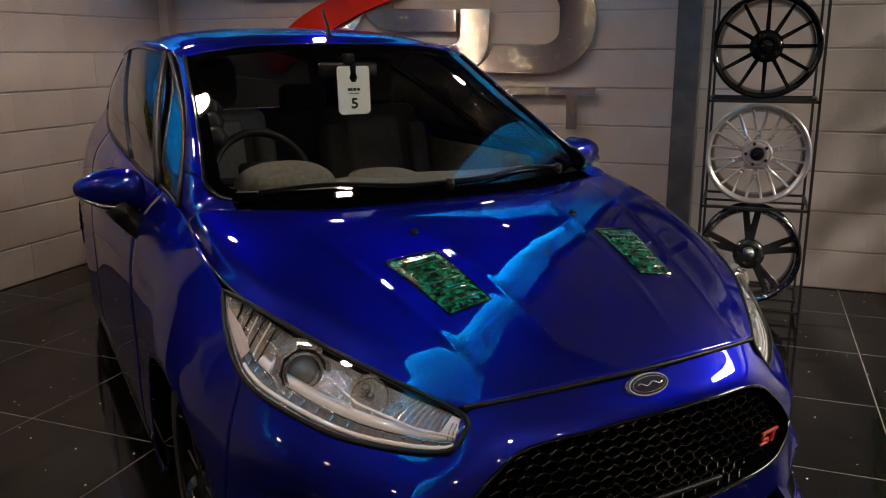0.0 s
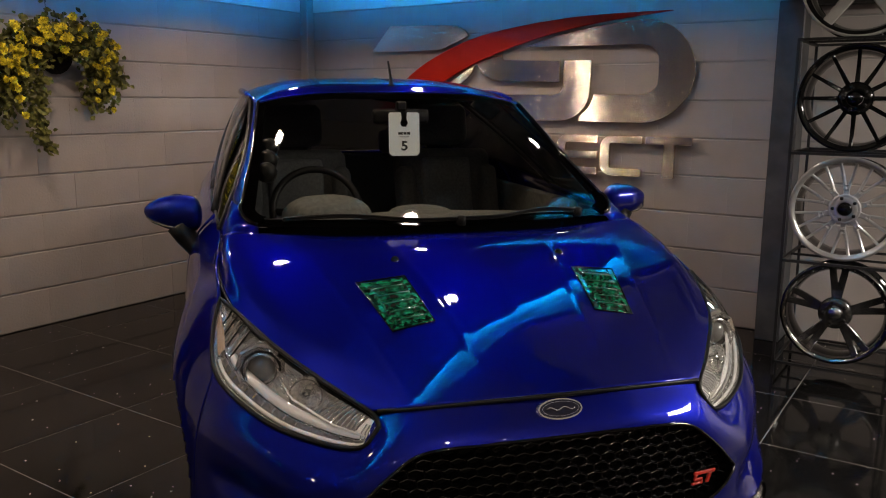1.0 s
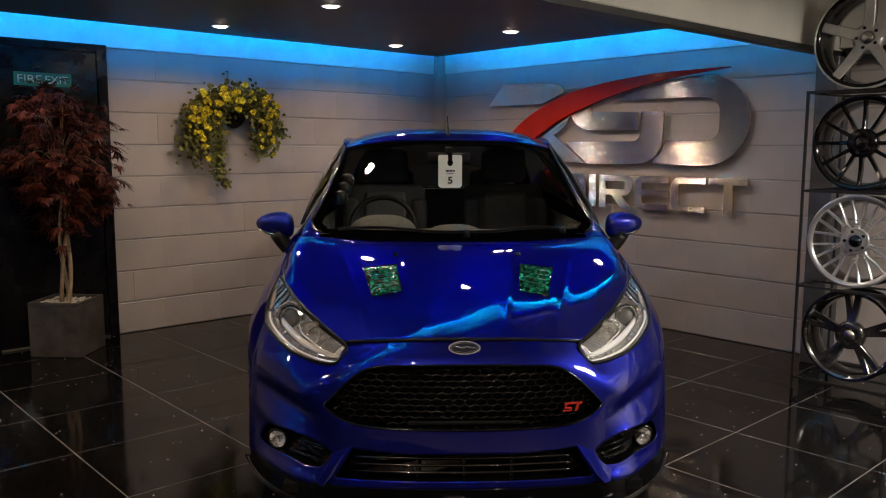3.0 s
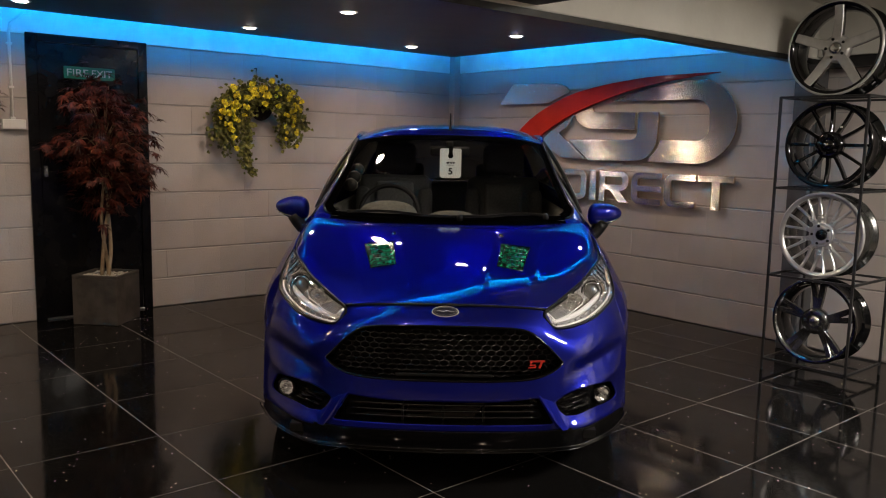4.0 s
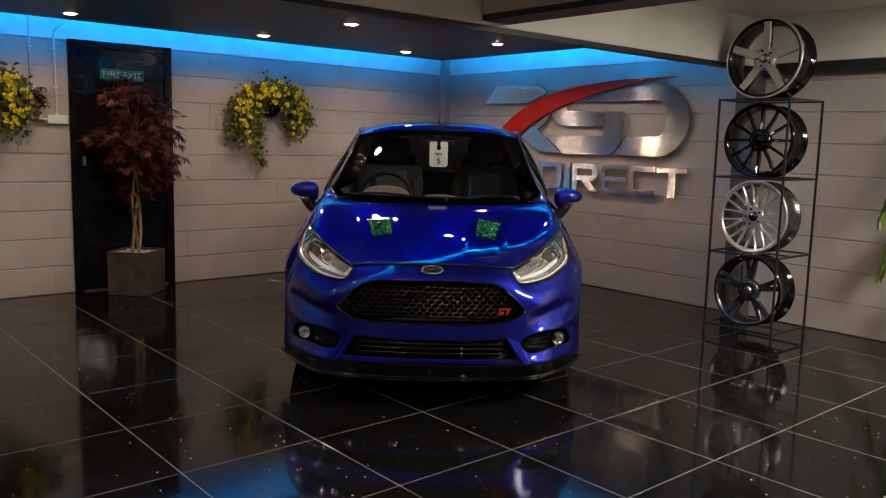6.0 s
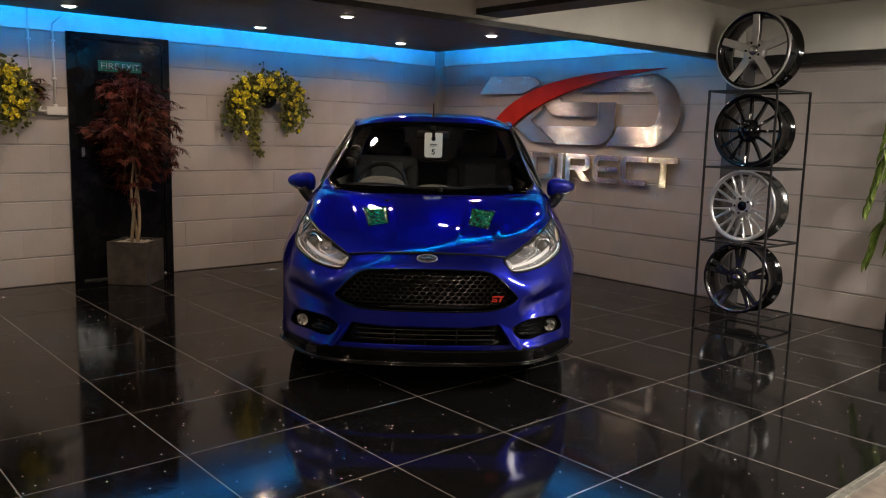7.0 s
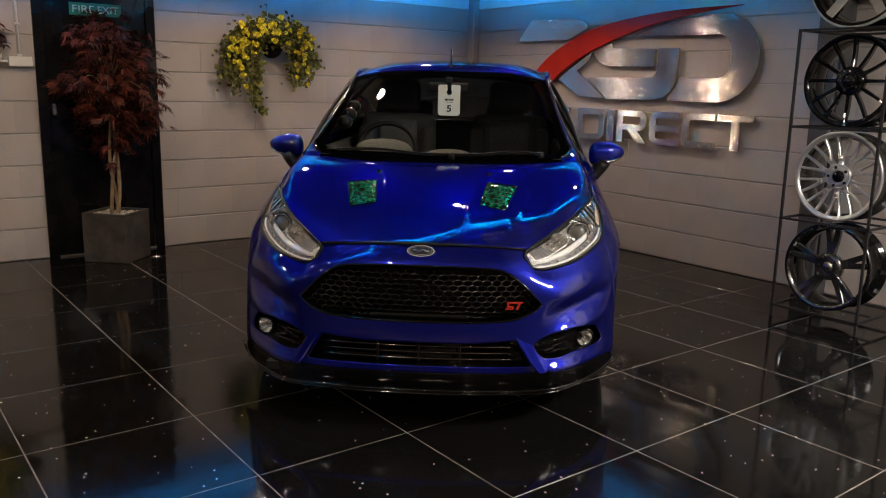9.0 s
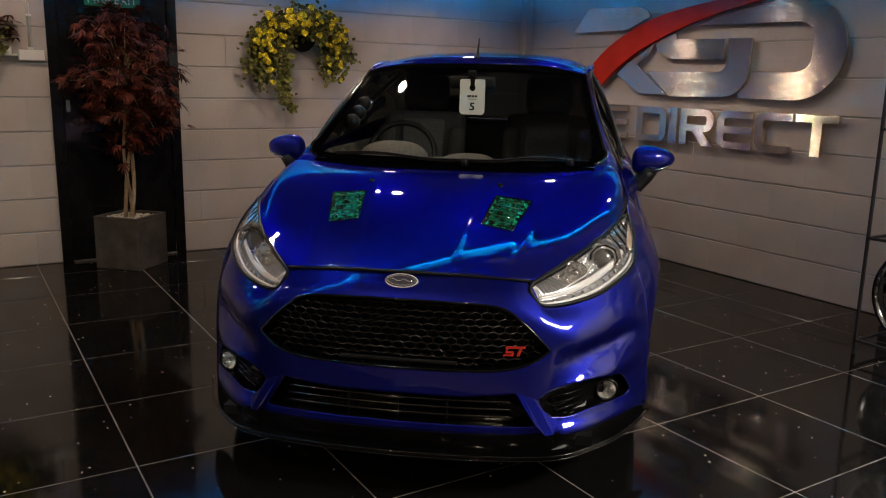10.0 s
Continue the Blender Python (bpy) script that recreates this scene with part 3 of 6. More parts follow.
bumper_tree = BVHTree.FromPolygons([p for r in BUMPER for p in r] + [Vector((p.x, -p.y, p.z)) for r in BUMPER for p in r],
                                   [(b + i * _m + j, b + i * _m + j + 1, b + (i + 1) * _m + j + 1, b + (i + 1) * _m + j) for b in (0, _n * _m) for i in range(_n - 1) for j in range(_m - 1)])


def on_bumper(v, z, lift=0.0):
    hit, n, _, _ = bumper_tree.ray_cast(Vector((1, v, z)), Vector((-1, 0, 0)))
    return hit + Vector((lift, 0, 0)) if hit else Vector((-0.05, v, z))


def mirrored(half):
    """A closed outline from its right half, which runs from the middle top round to the middle bottom."""
    return half + [(-a, b) for a, b in half[::-1] if a > 1e-4]


def curve2(pts, n):
    return [(p.x, p.y) for p in spline([(a, b, 0) for a, b in pts], n)]


grille_half = curve2([(0, 0.627), (0.16, 0.625), (0.31, 0.613), (0.39, 0.565), (0.472, 0.482)], 26) + curve2([(0.470, 0.474), (0.42, 0.445), (0.335, 0.424), (0.18, 0.418), (0, 0.417)], 22)
GRILLE = mirrored(grille_half)
intake_half = curve2([(0, 0.336), (0.2, 0.337), (0.372, 0.350)], 14) + curve2([(0.380, 0.342), (0.436, 0.250)], 6) + curve2([(0.428, 0.246), (0.2, 0.246), (0, 0.246)], 14)
INTAKE = mirrored(intake_half)
fog_left = curve2([(0.447, 0.330), (0.482, 0.349), (0.535, 0.365), (0.615, 0.370), (0.690, 0.356)], 18) + curve2([(0.712, 0.344), (0.738, 0.300), (0.742, 0.276)], 6) + curve2([(0.730, 0.268), (0.68, 0.267), (0.61, 0.271), (0.54, 0.264), (0.490, 0.270)], 12) + curve2([(0.478, 0.276), (0.458, 0.300), (0.447, 0.324)], 6)
FOGS = [fog_left, [(-a, b) for a, b in fog_left[::-1]]]
panel("bumper", BUMPER, "blue front bumper with large grille opening", cuts=[(GRILLE, 1, 2, None), (INTAKE, 1, 2, None), (FOGS[0], 1, 2, None), (FOGS[1], 1, 2, None)])


def recess(name, outline, depth, mat, label="", shrink=1.0, back=True):
    """The inner walls of an opening in the bumper, and its back."""
    bm = bmesh.new()
    n = len(outline)
    ca, cb = sum(a for a, b in outline) / n, sum(b for a, b in outline) / n
    A = [bm.verts.new(on_bumper(a, b, -0.001)) for a, b in outline]
    B = [bm.verts.new(on_bumper(ca + (a - ca) * shrink, cb + (b - cb) * shrink, -depth)) for a, b in outline]
    for k in range(n):
        bm.faces.new((A[k], A[(k + 1) % n], B[(k + 1) % n], B[k]))
    if back:
        bm.faces.new(B[::-1])
    return part(name, bm, mat, car, label, False)


recess("grille_surround", GRILLE, 0.075, LIPBLACK, "black grille well", 0.99)
recess("intake_well", INTAKE, 0.07, LIPBLACK, "black lower intake well", 0.97)
for f in FOGS:
    recess("fog_lamp_well", f, 0.05, LIPBLACK, "gloss black fog lamp pocket", 0.9)
part("grille_rim", tube([on_bumper(a, b, 0.001) for a, b in GRILLE], 0.0045, seg=6, closed=True), GLOSSBLACK, car, "gloss black grille rim", True)


def honeycomb():
    """A net of six-sided cells behind the opening."""
    bm = bmesh.new()
    w, h = 0.037, 0.0225
    shrunk = [(a * 0.985, 0.52 + (b - 0.52) * 0.97) for a, b in GRILLE]
    for r in range(-5, 6):
        for c in range(-14, 15):
            a0 = c * w + (w / 2 if r % 2 else 0)
            b0 = 0.522 + r * h * 0.88
            if not inside(shrunk, a0, b0):
                continue
            u = on_bumper(a0, b0).x - 0.022
            ring_o, ring_i, back_i = [], [], []
            for k in range(6):
                t = math.tau * (k + 0.5) / 6
                ca, sb = math.cos(t) * w / 1.732, math.sin(t) * h * 0.585
                for lst, f, d in ((ring_o, 1.0, 0.0), (ring_i, 0.84, 0.001), (back_i, 0.80, -0.018)):
                    lst.append(bm.verts.new((u + d - 0.03 * (ca * a0), a0 + ca * f, b0 + sb * f)))
            for k in range(6):
                q = (k + 1) % 6
                bm.faces.new((ring_o[k], ring_o[q], ring_i[q], ring_i[k]))
                bm.faces.new((ring_i[k], ring_i[q], back_i[q], back_i[k]))
    return bm


part("grille_mesh", honeycomb(), GRILLEBLACK, car, "gloss black honeycomb grille mesh")
part("radiator", slab(-0.10, -0.085, -0.42, 0.42, 0.40, 0.62), SATINBLACK, car, "dark radiator behind the grille")
part("plate_bar", slab(0.008, 0.022, -0.19, 0.19, 0.428, 0.440, 0.003), SATINBLACK, car, "black plate fixing bar")
for z in (0.318, 0.294, 0.270):
    part("intake_slat", tube([on_bumper(v, z, -0.018) for v in [k * 0.0415 for k in range(-9, 10)]], 0.0052, seg=8), SLATGLOSS, car, smooth=True)
for v in (-0.16, 0.0, 0.16):
    part("intake_strut", slab(0.012, 0.024, v - 0.004, v + 0.004, 0.250, 0.332), SATINBLACK, car)
# blue blades between intake and fog lamp pockets
for s in (-1, 1):
    blade = [(0.374, 0.362, 0.003), (0.396, 0.347, 0.004), (0.437, 0.329, 0.002), (0.455, 0.299, 0.003), (0.483, 0.274, 0.004), (0.508, 0.258, 0.004), (0.497, 0.222, 0.012), (0.474, 0.222, 0.022), (0.443, 0.258, 0.027), (0.414, 0.302, 0.022)]
    bm = bmesh.new()
    A = [bm.verts.new(on_bumper(s * a, b, c)) for a, b, c in blade]
    B = [bm.verts.new(on_bumper(s * a, b, -0.03)) for a, b, c in blade]
    for k in range(len(A)):
        bm.faces.new((A[k], A[(k + 1) % len(A)], B[(k + 1) % len(A)], B[k]))
    for k in range(len(A) // 2 - 1):
        bm.faces.new((A[k], A[k + 1], A[-2 - k], A[-1 - k]))
    bmesh.ops.recalc_face_normals(bm, faces=bm.faces[:])
    part("bumper_blade", bm, BLUE, car)
# splitter
split_in = spline([(0.070, 0, 0), (0.060, 0.22, 0), (0.020, 0.45, 0), (-0.070, 0.580, 0), (-0.20, 0.690, 0), (-0.40, 0.800, 0)], 90)
split_out = spline([(0.108, 0, 0), (0.096, 0.24, 0), (0.048, 0.49, 0), (-0.045, 0.610, 0), (-0.19, 0.722, 0), (-0.41, 0.825, 0)], 90)
for nm, z0, z1, k in (("splitter", 0.152, 0.168, 1.0), ("lower_lip", 0.168, 0.224, 0.12)):
    bm = bmesh.new()
    for s in (-1, 1):
        R = []
        for a, b in zip(split_in, split_out):
            o = a.lerp(b, k)
            i = a + (a - b) * 1.5
            R.append([bm.verts.new((q.x, q.y * s, z)) for q, z in ((i, z1), (o, z1), (o + (o - i).normalized() * 0.004, (z0 + z1) / 2), (o, z0), (i, z0))])
        for A, B in zip(R, R[1:]):
            for q in range(4):
                bm.faces.new((A[q], A[q + 1], B[q + 1], B[q]))
    bmesh.ops.remove_doubles(bm, verts=bm.verts[:], dist=1e-4)
    bmesh.ops.recalc_face_normals(bm, faces=bm.faces[:])
    part(nm, bm, LIPBLACK, car, "gloss black front splitter" if nm == "splitter" else "", True).data.set_sharp_from_angle(angle=0.7)

for z, r in ((0.166, 0.0028), (0.153, 0.0024)):
    part("splitter_edge", tube([(p.x + 0.001, p.y, z) for p in split_out[::3]][::-1] + [(p.x + 0.001, -p.y, z) for p in split_out[3::3]], r, seg=6), SLATGLOSS, car, "polished splitter edge", True)
# wings, doors and rear quarters, in rows from the top edge down to the sill
wing_0 = [(-0.450, 0.745, 0.690), (-0.560, 0.745, 0.762), (-0.665, 0.724, 0.826), (-0.850, 0.728, 0.880), (-1.050, 0.713, 0.920), (-1.330, 0.722, 0.966)]
wing_1 = [(-0.430, 0.780, 0.590), (-0.560, 0.812, 0.650), (-0.690, 0.810, 0.720), (-0.870, 0.805, 0.780), (-1.060, 0.795, 0.830), (-1.330, 0.802, 0.870)]
wing_2 = [(-0.418, 0.795, 0.520), (-0.570, 0.842, 0.560), (-0.710, 0.860, 0.620), (-0.870, 0.860, 0.640), (-1.080, 0.842, 0.660), (-1.330, 0.838, 0.700)]
wing_3 = [(-0.412, 0.802, 0.440), (-0.580, 0.848, 0.450), (-0.770, 0.870, 0.480), (-0.950, 0.864, 0.480), (-1.120, 0.845, 0.480), (-1.330, 0.840, 0.500)]
wing_4 = [(-0.410, 0.808, 0.285), (-0.580, 0.850, 0.285), (-0.770, 0.870, 0.285), (-0.950, 0.864, 0.285), (-1.120, 0.845, 0.285), (-1.330, 0.840, 0.300)]
wing_5 = [(-0.410, 0.810, 0.180), (-0.580, 0.848, 0.180), (-0.770, 0.866, 0.180), (-0.950, 0.858, 0.180), (-1.120, 0.835, 0.180), (-1.330, 0.828, 0.180)]
AXLE_F, AXLE_R, HUB = -0.775, -3.265, 0.298


def arch(u):
    return [(u + 0.335 * math.cos(k * math.tau / 40), HUB + 0.335 * math.sin(k * math.tau / 40)) for k in range(40)]


side_panel("front_wing", loft([wing_0, wing_1, wing_2, wing_3, wing_4, wing_5], 60, 60), "blue front wing round the wheel arch", cuts=[(arch(AXLE_F), 0, 2, None)])
door_0 = [(-1.337, 0.722, 0.968), (-1.70, 0.741, 0.985), (-2.10, 0.744, 1.010), (-2.50, 0.729, 1.040)]
door_1 = [(-1.337, 0.802, 0.870), (-1.70, 0.815, 0.885), (-2.10, 0.816, 0.900), (-2.50, 0.800, 0.925)]
door_2 = [(-1.337, 0.838, 0.700), (-1.70, 0.846, 0.700), (-2.10, 0.844, 0.700), (-2.50, 0.830, 0.700)]
door_3 = [(-1.337, 0.840, 0.500), (-1.70, 0.838, 0.480), (-2.10, 0.836, 0.480), (-2.50, 0.832, 0.480)]
door_4 = [(-1.337, 0.840, 0.300), (-1.70, 0.840, 0.300), (-2.10, 0.838, 0.300), (-2.50, 0.832, 0.300)]
door_5 = [(-1.337, 0.828, 0.180), (-1.70, 0.826, 0.180), (-2.10, 0.826, 0.180), (-2.50, 0.820, 0.180)]
side_panel("door", loft([door_0, door_1, door_2, door_3, door_4, door_5], 40, 24), "blue side door")
rear_0 = [(-2.507, 0.729, 1.040), (-2.95, 0.680, 1.075), (-3.35, 0.638, 1.090), (-3.65, 0.582, 1.060), (-3.80, 0.44, 1.030), (-3.84, 0, 1.020)]
rear_1 = [(-2.507, 0.800, 0.925), (-2.95, 0.766, 0.940), (-3.35, 0.736, 0.940), (-3.70, 0.655, 0.920), (-3.86, 0.50, 0.910), (-3.90, 0, 0.900)]
rear_2 = [(-2.507, 0.830, 0.700), (-2.95, 0.815, 0.700), (-3.35, 0.798, 0.700), (-3.72, 0.725, 0.700), (-3.89, 0.50, 0.700), (-3.93, 0, 0.700)]
rear_3 = [(-2.507, 0.832, 0.480), (-2.95, 0.836, 0.480), (-3.35, 0.832, 0.480), (-3.72, 0.755, 0.480), (-3.90, 0.50, 0.480), (-3.94, 0, 0.480)]
rear_4 = [(-2.507, 0.832, 0.300), (-2.95, 0.836, 0.300), (-3.35, 0.830, 0.300), (-3.70, 0.750, 0.300), (-3.86, 0.50, 0.300), (-3.90, 0, 0.300)]
rear_5 = [(-2.507, 0.820, 0.180), (-2.95, 0.828, 0.180), (-3.35, 0.822, 0.200), (-3.66, 0.760, 0.240), (-3.80, 0.50, 0.240), (-3.84, 0, 0.240)]
panel("rear_quarter", loft([rear_0, rear_1, rear_2, rear_3, rear_4, rear_5], 44, 70), "blue rear quarters and tailgate", cuts=[(arch(AXLE_R), 0, 2, None)], centre=(-2.8, 0, 0.6))

# windscreen, pillars, roof, side and rear glass
screen_0 = [(-0.985, 0, 0.950), (-0.996, 0.30, 0.954), (-1.018, 0.50, 0.959), (-1.048, 0.662, 0.964)]
screen_1 = [(-1.330, 0, 1.180), (-1.345, 0.30, 1.174), (-1.370, 0.48, 1.163), (-1.402, 0.597, 1.150)]
screen_2 = [(-1.695, 0, 1.386), (-1.705, 0.30, 1.380), (-1.736, 0.45, 1.362), (-1.768, 0.546, 1.343)]
SCREENNET = loft([screen_0, screen_1, screen_2], 40, 30)
bm = net(SCREENNET, both=True)
bmesh.ops.recalc_face_normals(bm, faces=bm.faces[:])
ws = part("windscreen", outward(bm, (-2, 0, 0.6)), SCREEN, car, "clear raked windscreen", True)
ws.visible_shadow = False
# printed black border inside the glass
bm = bmesh.new()
for s in (-1, 1):
    n, m = len(SCREENNET), len(SCREENNET[0])
    inner = [[p + Vector((-0.003, 0, -0.003)) for p in r] for r in SCREENNET]
    V = [[bm.verts.new((p.x, p.y * s, p.z)) for p in r] for r in inner]
    for i in range(n - 1):
        for j in range(m - 1):
            if i < 2 or i >= n - 3 or j >= m - 4:
                bm.faces.new((V[i][j], V[i][j + 1], V[i + 1][j + 1], V[i + 1][j]))
part("windscreen_border", bm, FRIT, car, "black printed windscreen border", True)
edge_in = [SCREENNET[i][-1] for i in range(len(SCREENNET))]
edge_out = spline([(-1.150, 0.716, 0.938), (-1.490, 0.614, 1.158), (-1.86, 0.558, 1.345), (-1.92, 0.562, 1.358)], len(edge_in))
FOOT = 5
PILLAR = []
for a, b in zip(edge_in[FOOT:], edge_out[FOOT:]):
    mid = a.lerp(b, 0.5) + Vector((0.003, 0.007, 0.002))
    PILLAR.append(spline([a + Vector((0.002, 0.004, 0.002)), mid, b], 9))
side_panel("screen_pillar", PILLAR, "blue windscreen pillar")
# rounded corner of the screen opening, from the bonnet's rear edge up to the pillar
corner = SCREENNET[0][-1]
low_edge = [p for p in SCREENNET[0] if p.y > 0.595]
COWL_IN, STEPS = [], 20
for k in range(STEPS + 1):
    a = k / STEPS * math.pi / 2
    f = (1 - math.sin(a) ** 1.15) * (len(low_edge) - 1)
    g = (1 - math.cos(a) ** 1.15) * FOOT
    i, j = len(low_edge) - 1 - f, int(min(g, FOOT - 1))
    n = int(min(i, len(low_edge) - 2))
    p = low_edge[n].lerp(low_edge[n + 1], i - n)
    q = edge_in[j].lerp(edge_in[j + 1], g - j)
    COWL_IN.append(p + q - corner + Vector((0.004, 0.002, 0.004)))
rail = [p + Vector((-0.002, 0, -0.003)) for p in BONNET[-1] if p.y > low_edge[0].y] + spline([(-1.060, 0.714, 0.921), (-1.10, 0.715, 0.929), (-1.150, 0.716, 0.937)], 4) + edge_out[1:FOOT + 1]
run = [0.0]
for p, q in zip(rail, rail[1:]):
    run.append(run[-1] + (q - p).length)
COWL = []
for k, p in enumerate(COWL_IN):
    d = k / STEPS * run[-1]
    n = max(i for i in range(len(run) - 1) if run[i] <= d + 1e-9)
    q = rail[n].lerp(rail[n + 1], min(1.0, (d - run[n]) / (run[n + 1] - run[n])))
    COWL.append(spline([p, p.lerp(q, 0.5) + Vector((0.004, 0.007, 0.015)) * math.sin(math.pi * k / STEPS), q], 7))
side_panel("cowl_corner", COWL, "")
middle = SCREENNET[16][14]
for s in (-1, 1):
    band = [[p + Vector((0, 0, 0.0005)), p.lerp(middle, 0.035 / (middle - p).length), p.lerp(middle, 0.055 / (middle - p).length) + Vector((-0.003, 0, -0.004))] for p in COWL_IN]
    part("corner_border", net([[Vector((p.x, p.y * s, p.z)) for p in r] for r in band]), FRIT, car, "black printed corner of the windscreen", True)
for s in (-1, 1):
    part("screen_seal", tube([(p.x + 0.003, p.y * s, p.z + 0.003) for p in COWL_IN + edge_in[FOOT + 1:]], 0.0068, seg=6), GLOSSBLACK, car, "black windscreen seal", True)
roof_0 = [(-1.697, 0, 1.389), (-1.707, 0.30, 1.383), (-1.738, 0.455, 1.365), (-1.771, 0.548, 1.343)]
roof_1 = [(-1.900, 0, 1.430), (-1.905, 0.28, 1.423), (-1.925, 0.45, 1.399), (-1.965, 0.572, 1.362)]
roof_2 = [(-2.350, 0, 1.460), (-2.350, 0.29, 1.452), (-2.360, 0.465, 1.428), (-2.380, 0.592, 1.384)]
roof_3 = [(-3.000, 0, 1.446), (-3.000, 0.28, 1.437), (-3.000, 0.445, 1.410), (-3.000, 0.560, 1.370)]
roof_4 = [(-3.580, 0, 1.398), (-3.570, 0.26, 1.390), (-3.540, 0.42, 1.362), (-3.500, 0.505, 1.325)]
panel("roof", loft([roof_0, roof_1, roof_2, roof_3, roof_4], 50, 34), "blue roof with short aerial", centre=(-2.5, 0, 0.8))
glass_top = spline([(-1.900, 0.570, 1.354), (-2.38, 0.592, 1.380), (-3.00, 0.558, 1.366), (-3.28, 0.530, 1.335)], 30)
glass_low = spline([(-1.155, 0.718, 0.941), (-1.33, 0.724, 0.9665), (-1.70, 0.738, 0.987), (-2.50, 0.726, 1.042), (-3.20, 0.648, 1.086)], 30)
GL = [[b.lerp(a, k / 10) + Vector((0.036 * max(0.0, 1 - i / 8), 0.022 - 0.046 * max(0.0, 1 - i / 8), 0)) * math.sin(math.pi * k / 10) for k in range(11)] for i, (a, b) in enumerate(zip(glass_top, glass_low))]
foot = Vector((-1.37, 0.730, 0.972))
post = [foot.lerp(GL[1][10], k / 10) + Vector((0.012, 0.019, 0)) * math.sin(math.pi * k / 10) for k in range(11)]
side_panel("side_glass", GL, "dark tinted side window", TINTED, thick=0.002)
for s in (-1, 1):
    for line, r in ((glass_low, 0.006), (glass_top, 0.007), ([GL[0][k] for k in range(11)], 0.008), ([GL[16][k] + Vector((0, -0.004, 0)) for k in range(11)], 0.012), (post, 0.013)):
        part("window_trim", tube([(p.x, p.y * s, p.z) for p in line], r, seg=6), SATINBLACK, car, "black window trim", True)
for s in (-1, 1):
    part("door_frame", tube([(p.x, (p.y - 0.004) * s, p.z + 0.010) for p in glass_top], [0.004, 0.008, 0.013] + [0.018] * 26 + [0.012], seg=8), BLUE, car, "blue window frame", True)
hat_top = spline([(-3.58, 0, 1.388), (-3.57, 0.26, 1.381), (-3.54, 0.42, 1.355), (-3.50, 0.498, 1.322)], 20)
hat_low = spline([(-3.84, 0, 1.022), (-3.82, 0.26, 1.026), (-3.76, 0.48, 1.036), (-3.655, 0.580, 1.056)], 20)
panel("rear_glass", [[b.lerp(a, k / 8) for k in range(9)] for a, b in zip(hat_top, hat_low)], "tinted tailgate window", TINTED, thick=0.002, centre=(-3, 0, 0.9))
cp_a = [GL[-1][k] for k in range(11)]
cp_b = [Vector((-3.655, 0.580, 1.056)).lerp(Vector((-3.50, 0.500, 1.324)), k / 10) for k in range(11)]
side_panel("rear_pillar", [[a, (a + b) / 2 + Vector((0, 0.02, 0)), b] for a, b in zip(cp_a, cp_b)], "")
part("underbody", slab(-3.8, -0.05, -0.62, 0.62, 0.165, 0.20), SATINBLACK, car, "black underbody")
for u in (AXLE_F, AXLE_R):
    for s in (-1, 1):
        bm = lathe([(0.345, -0.10 * s), (0.345, 0.03 * s)], 32, "y")
        bm2 = [f for f in bm.faces if f.calc_center_median().z < -0.2]
        bmesh.ops.delete(bm, geom=bm2, context="FACES")
        bmesh.ops.translate(bm, verts=bm.verts[:], vec=(u, s * 0.74, HUB))
        part("wheel_liner", bm, SATINBLACK, car, "black wheel arch liner", True)

# bonnet front seal and gap
part("bonnet_seal", tube([(p.x + 0.004, v, p.z - 0.002) for v in [k * 0.04 for k in range(-10, 11)] for p in [Vector((-0.056 - 0.36 * v * v, 0, 0.7045 - 0.13 * v * v))]], 0.0055, seg=6), SATINBLACK, car, "black bonnet edge seal", True)
for s in (-1, 1):
    part("bonnet_gap", tube([(BONNET[i][-1].x, (BONNET[i][-1].y + 0.003) * s, BONNET[i][-1].z - 0.001) for i in range(0, 60, 2)], 0.003, seg=5), SATINBLACK, car, "dark shut line", True)

# ---- car: lamps, mirrors, badges, glass furniture, wheels, cabin ----
lamp_up = spline([(-0.090, 0.400, 0.655), (-0.118, 0.412, 0.677), (-0.222, 0.499, 0.719), (-0.370, 0.598, 0.767), (-0.520, 0.664, 0.801), (-0.662, 0.722, 0.826)], 40)
lamp_low = spline([(-0.090, 0.400, 0.651), (-0.097, 0.453, 0.607), (-0.215, 0.598, 0.616), (-0.350, 0.698, 0.654), (-0.452, 0.743, 0.694), (-0.558, 0.744, 0.763), (-0.662, 0.723, 0.824)], 40)
OUTWARD = Vector((0.62, 0.55, 0.40)).normalized()


def lamp_net(lift, rows=14):
    """The lamp's outer face, moved along its outward direction."""
    P = []
    for a, b in zip(lamp_up, lamp_low):
        w = (a - b).length
        P.append([b.lerp(a, k / (rows - 1)) + OUTWARD * (lift + 0.20 * min(w, 0.08) * math.sin(math.pi * k / (rows - 1))) for k in range(rows)])
    return P


def lamp_at(t, s, lift):
    P = lamp_net(lift, 21)
    i, j = t * (len(P) - 1), s * 20
    a, b = int(min(i, len(P) - 2)), int(min(j, 19))
    return P[a][b].lerp(P[a + 1][b], i - a).lerp(P[a][b + 1].lerp(P[a + 1][b + 1], i - a), j - b)


def flip_y(bm):
    for v in bm.verts:
        v.co.y *= -1
    bmesh.ops.reverse_faces(bm, faces=bm.faces[:])
    return bm


def turned(bm, place, ahead=(1, 0, 0)):
    """Moves a mesh made round the x axis to a place, facing ahead."""
    q = Vector(ahead).to_track_quat("X", "Z").to_matrix().to_4x4()
    bmesh.ops.transform(bm, matrix=Matrix.Translation(place) @ q, verts=bm.verts[:])
    return bm


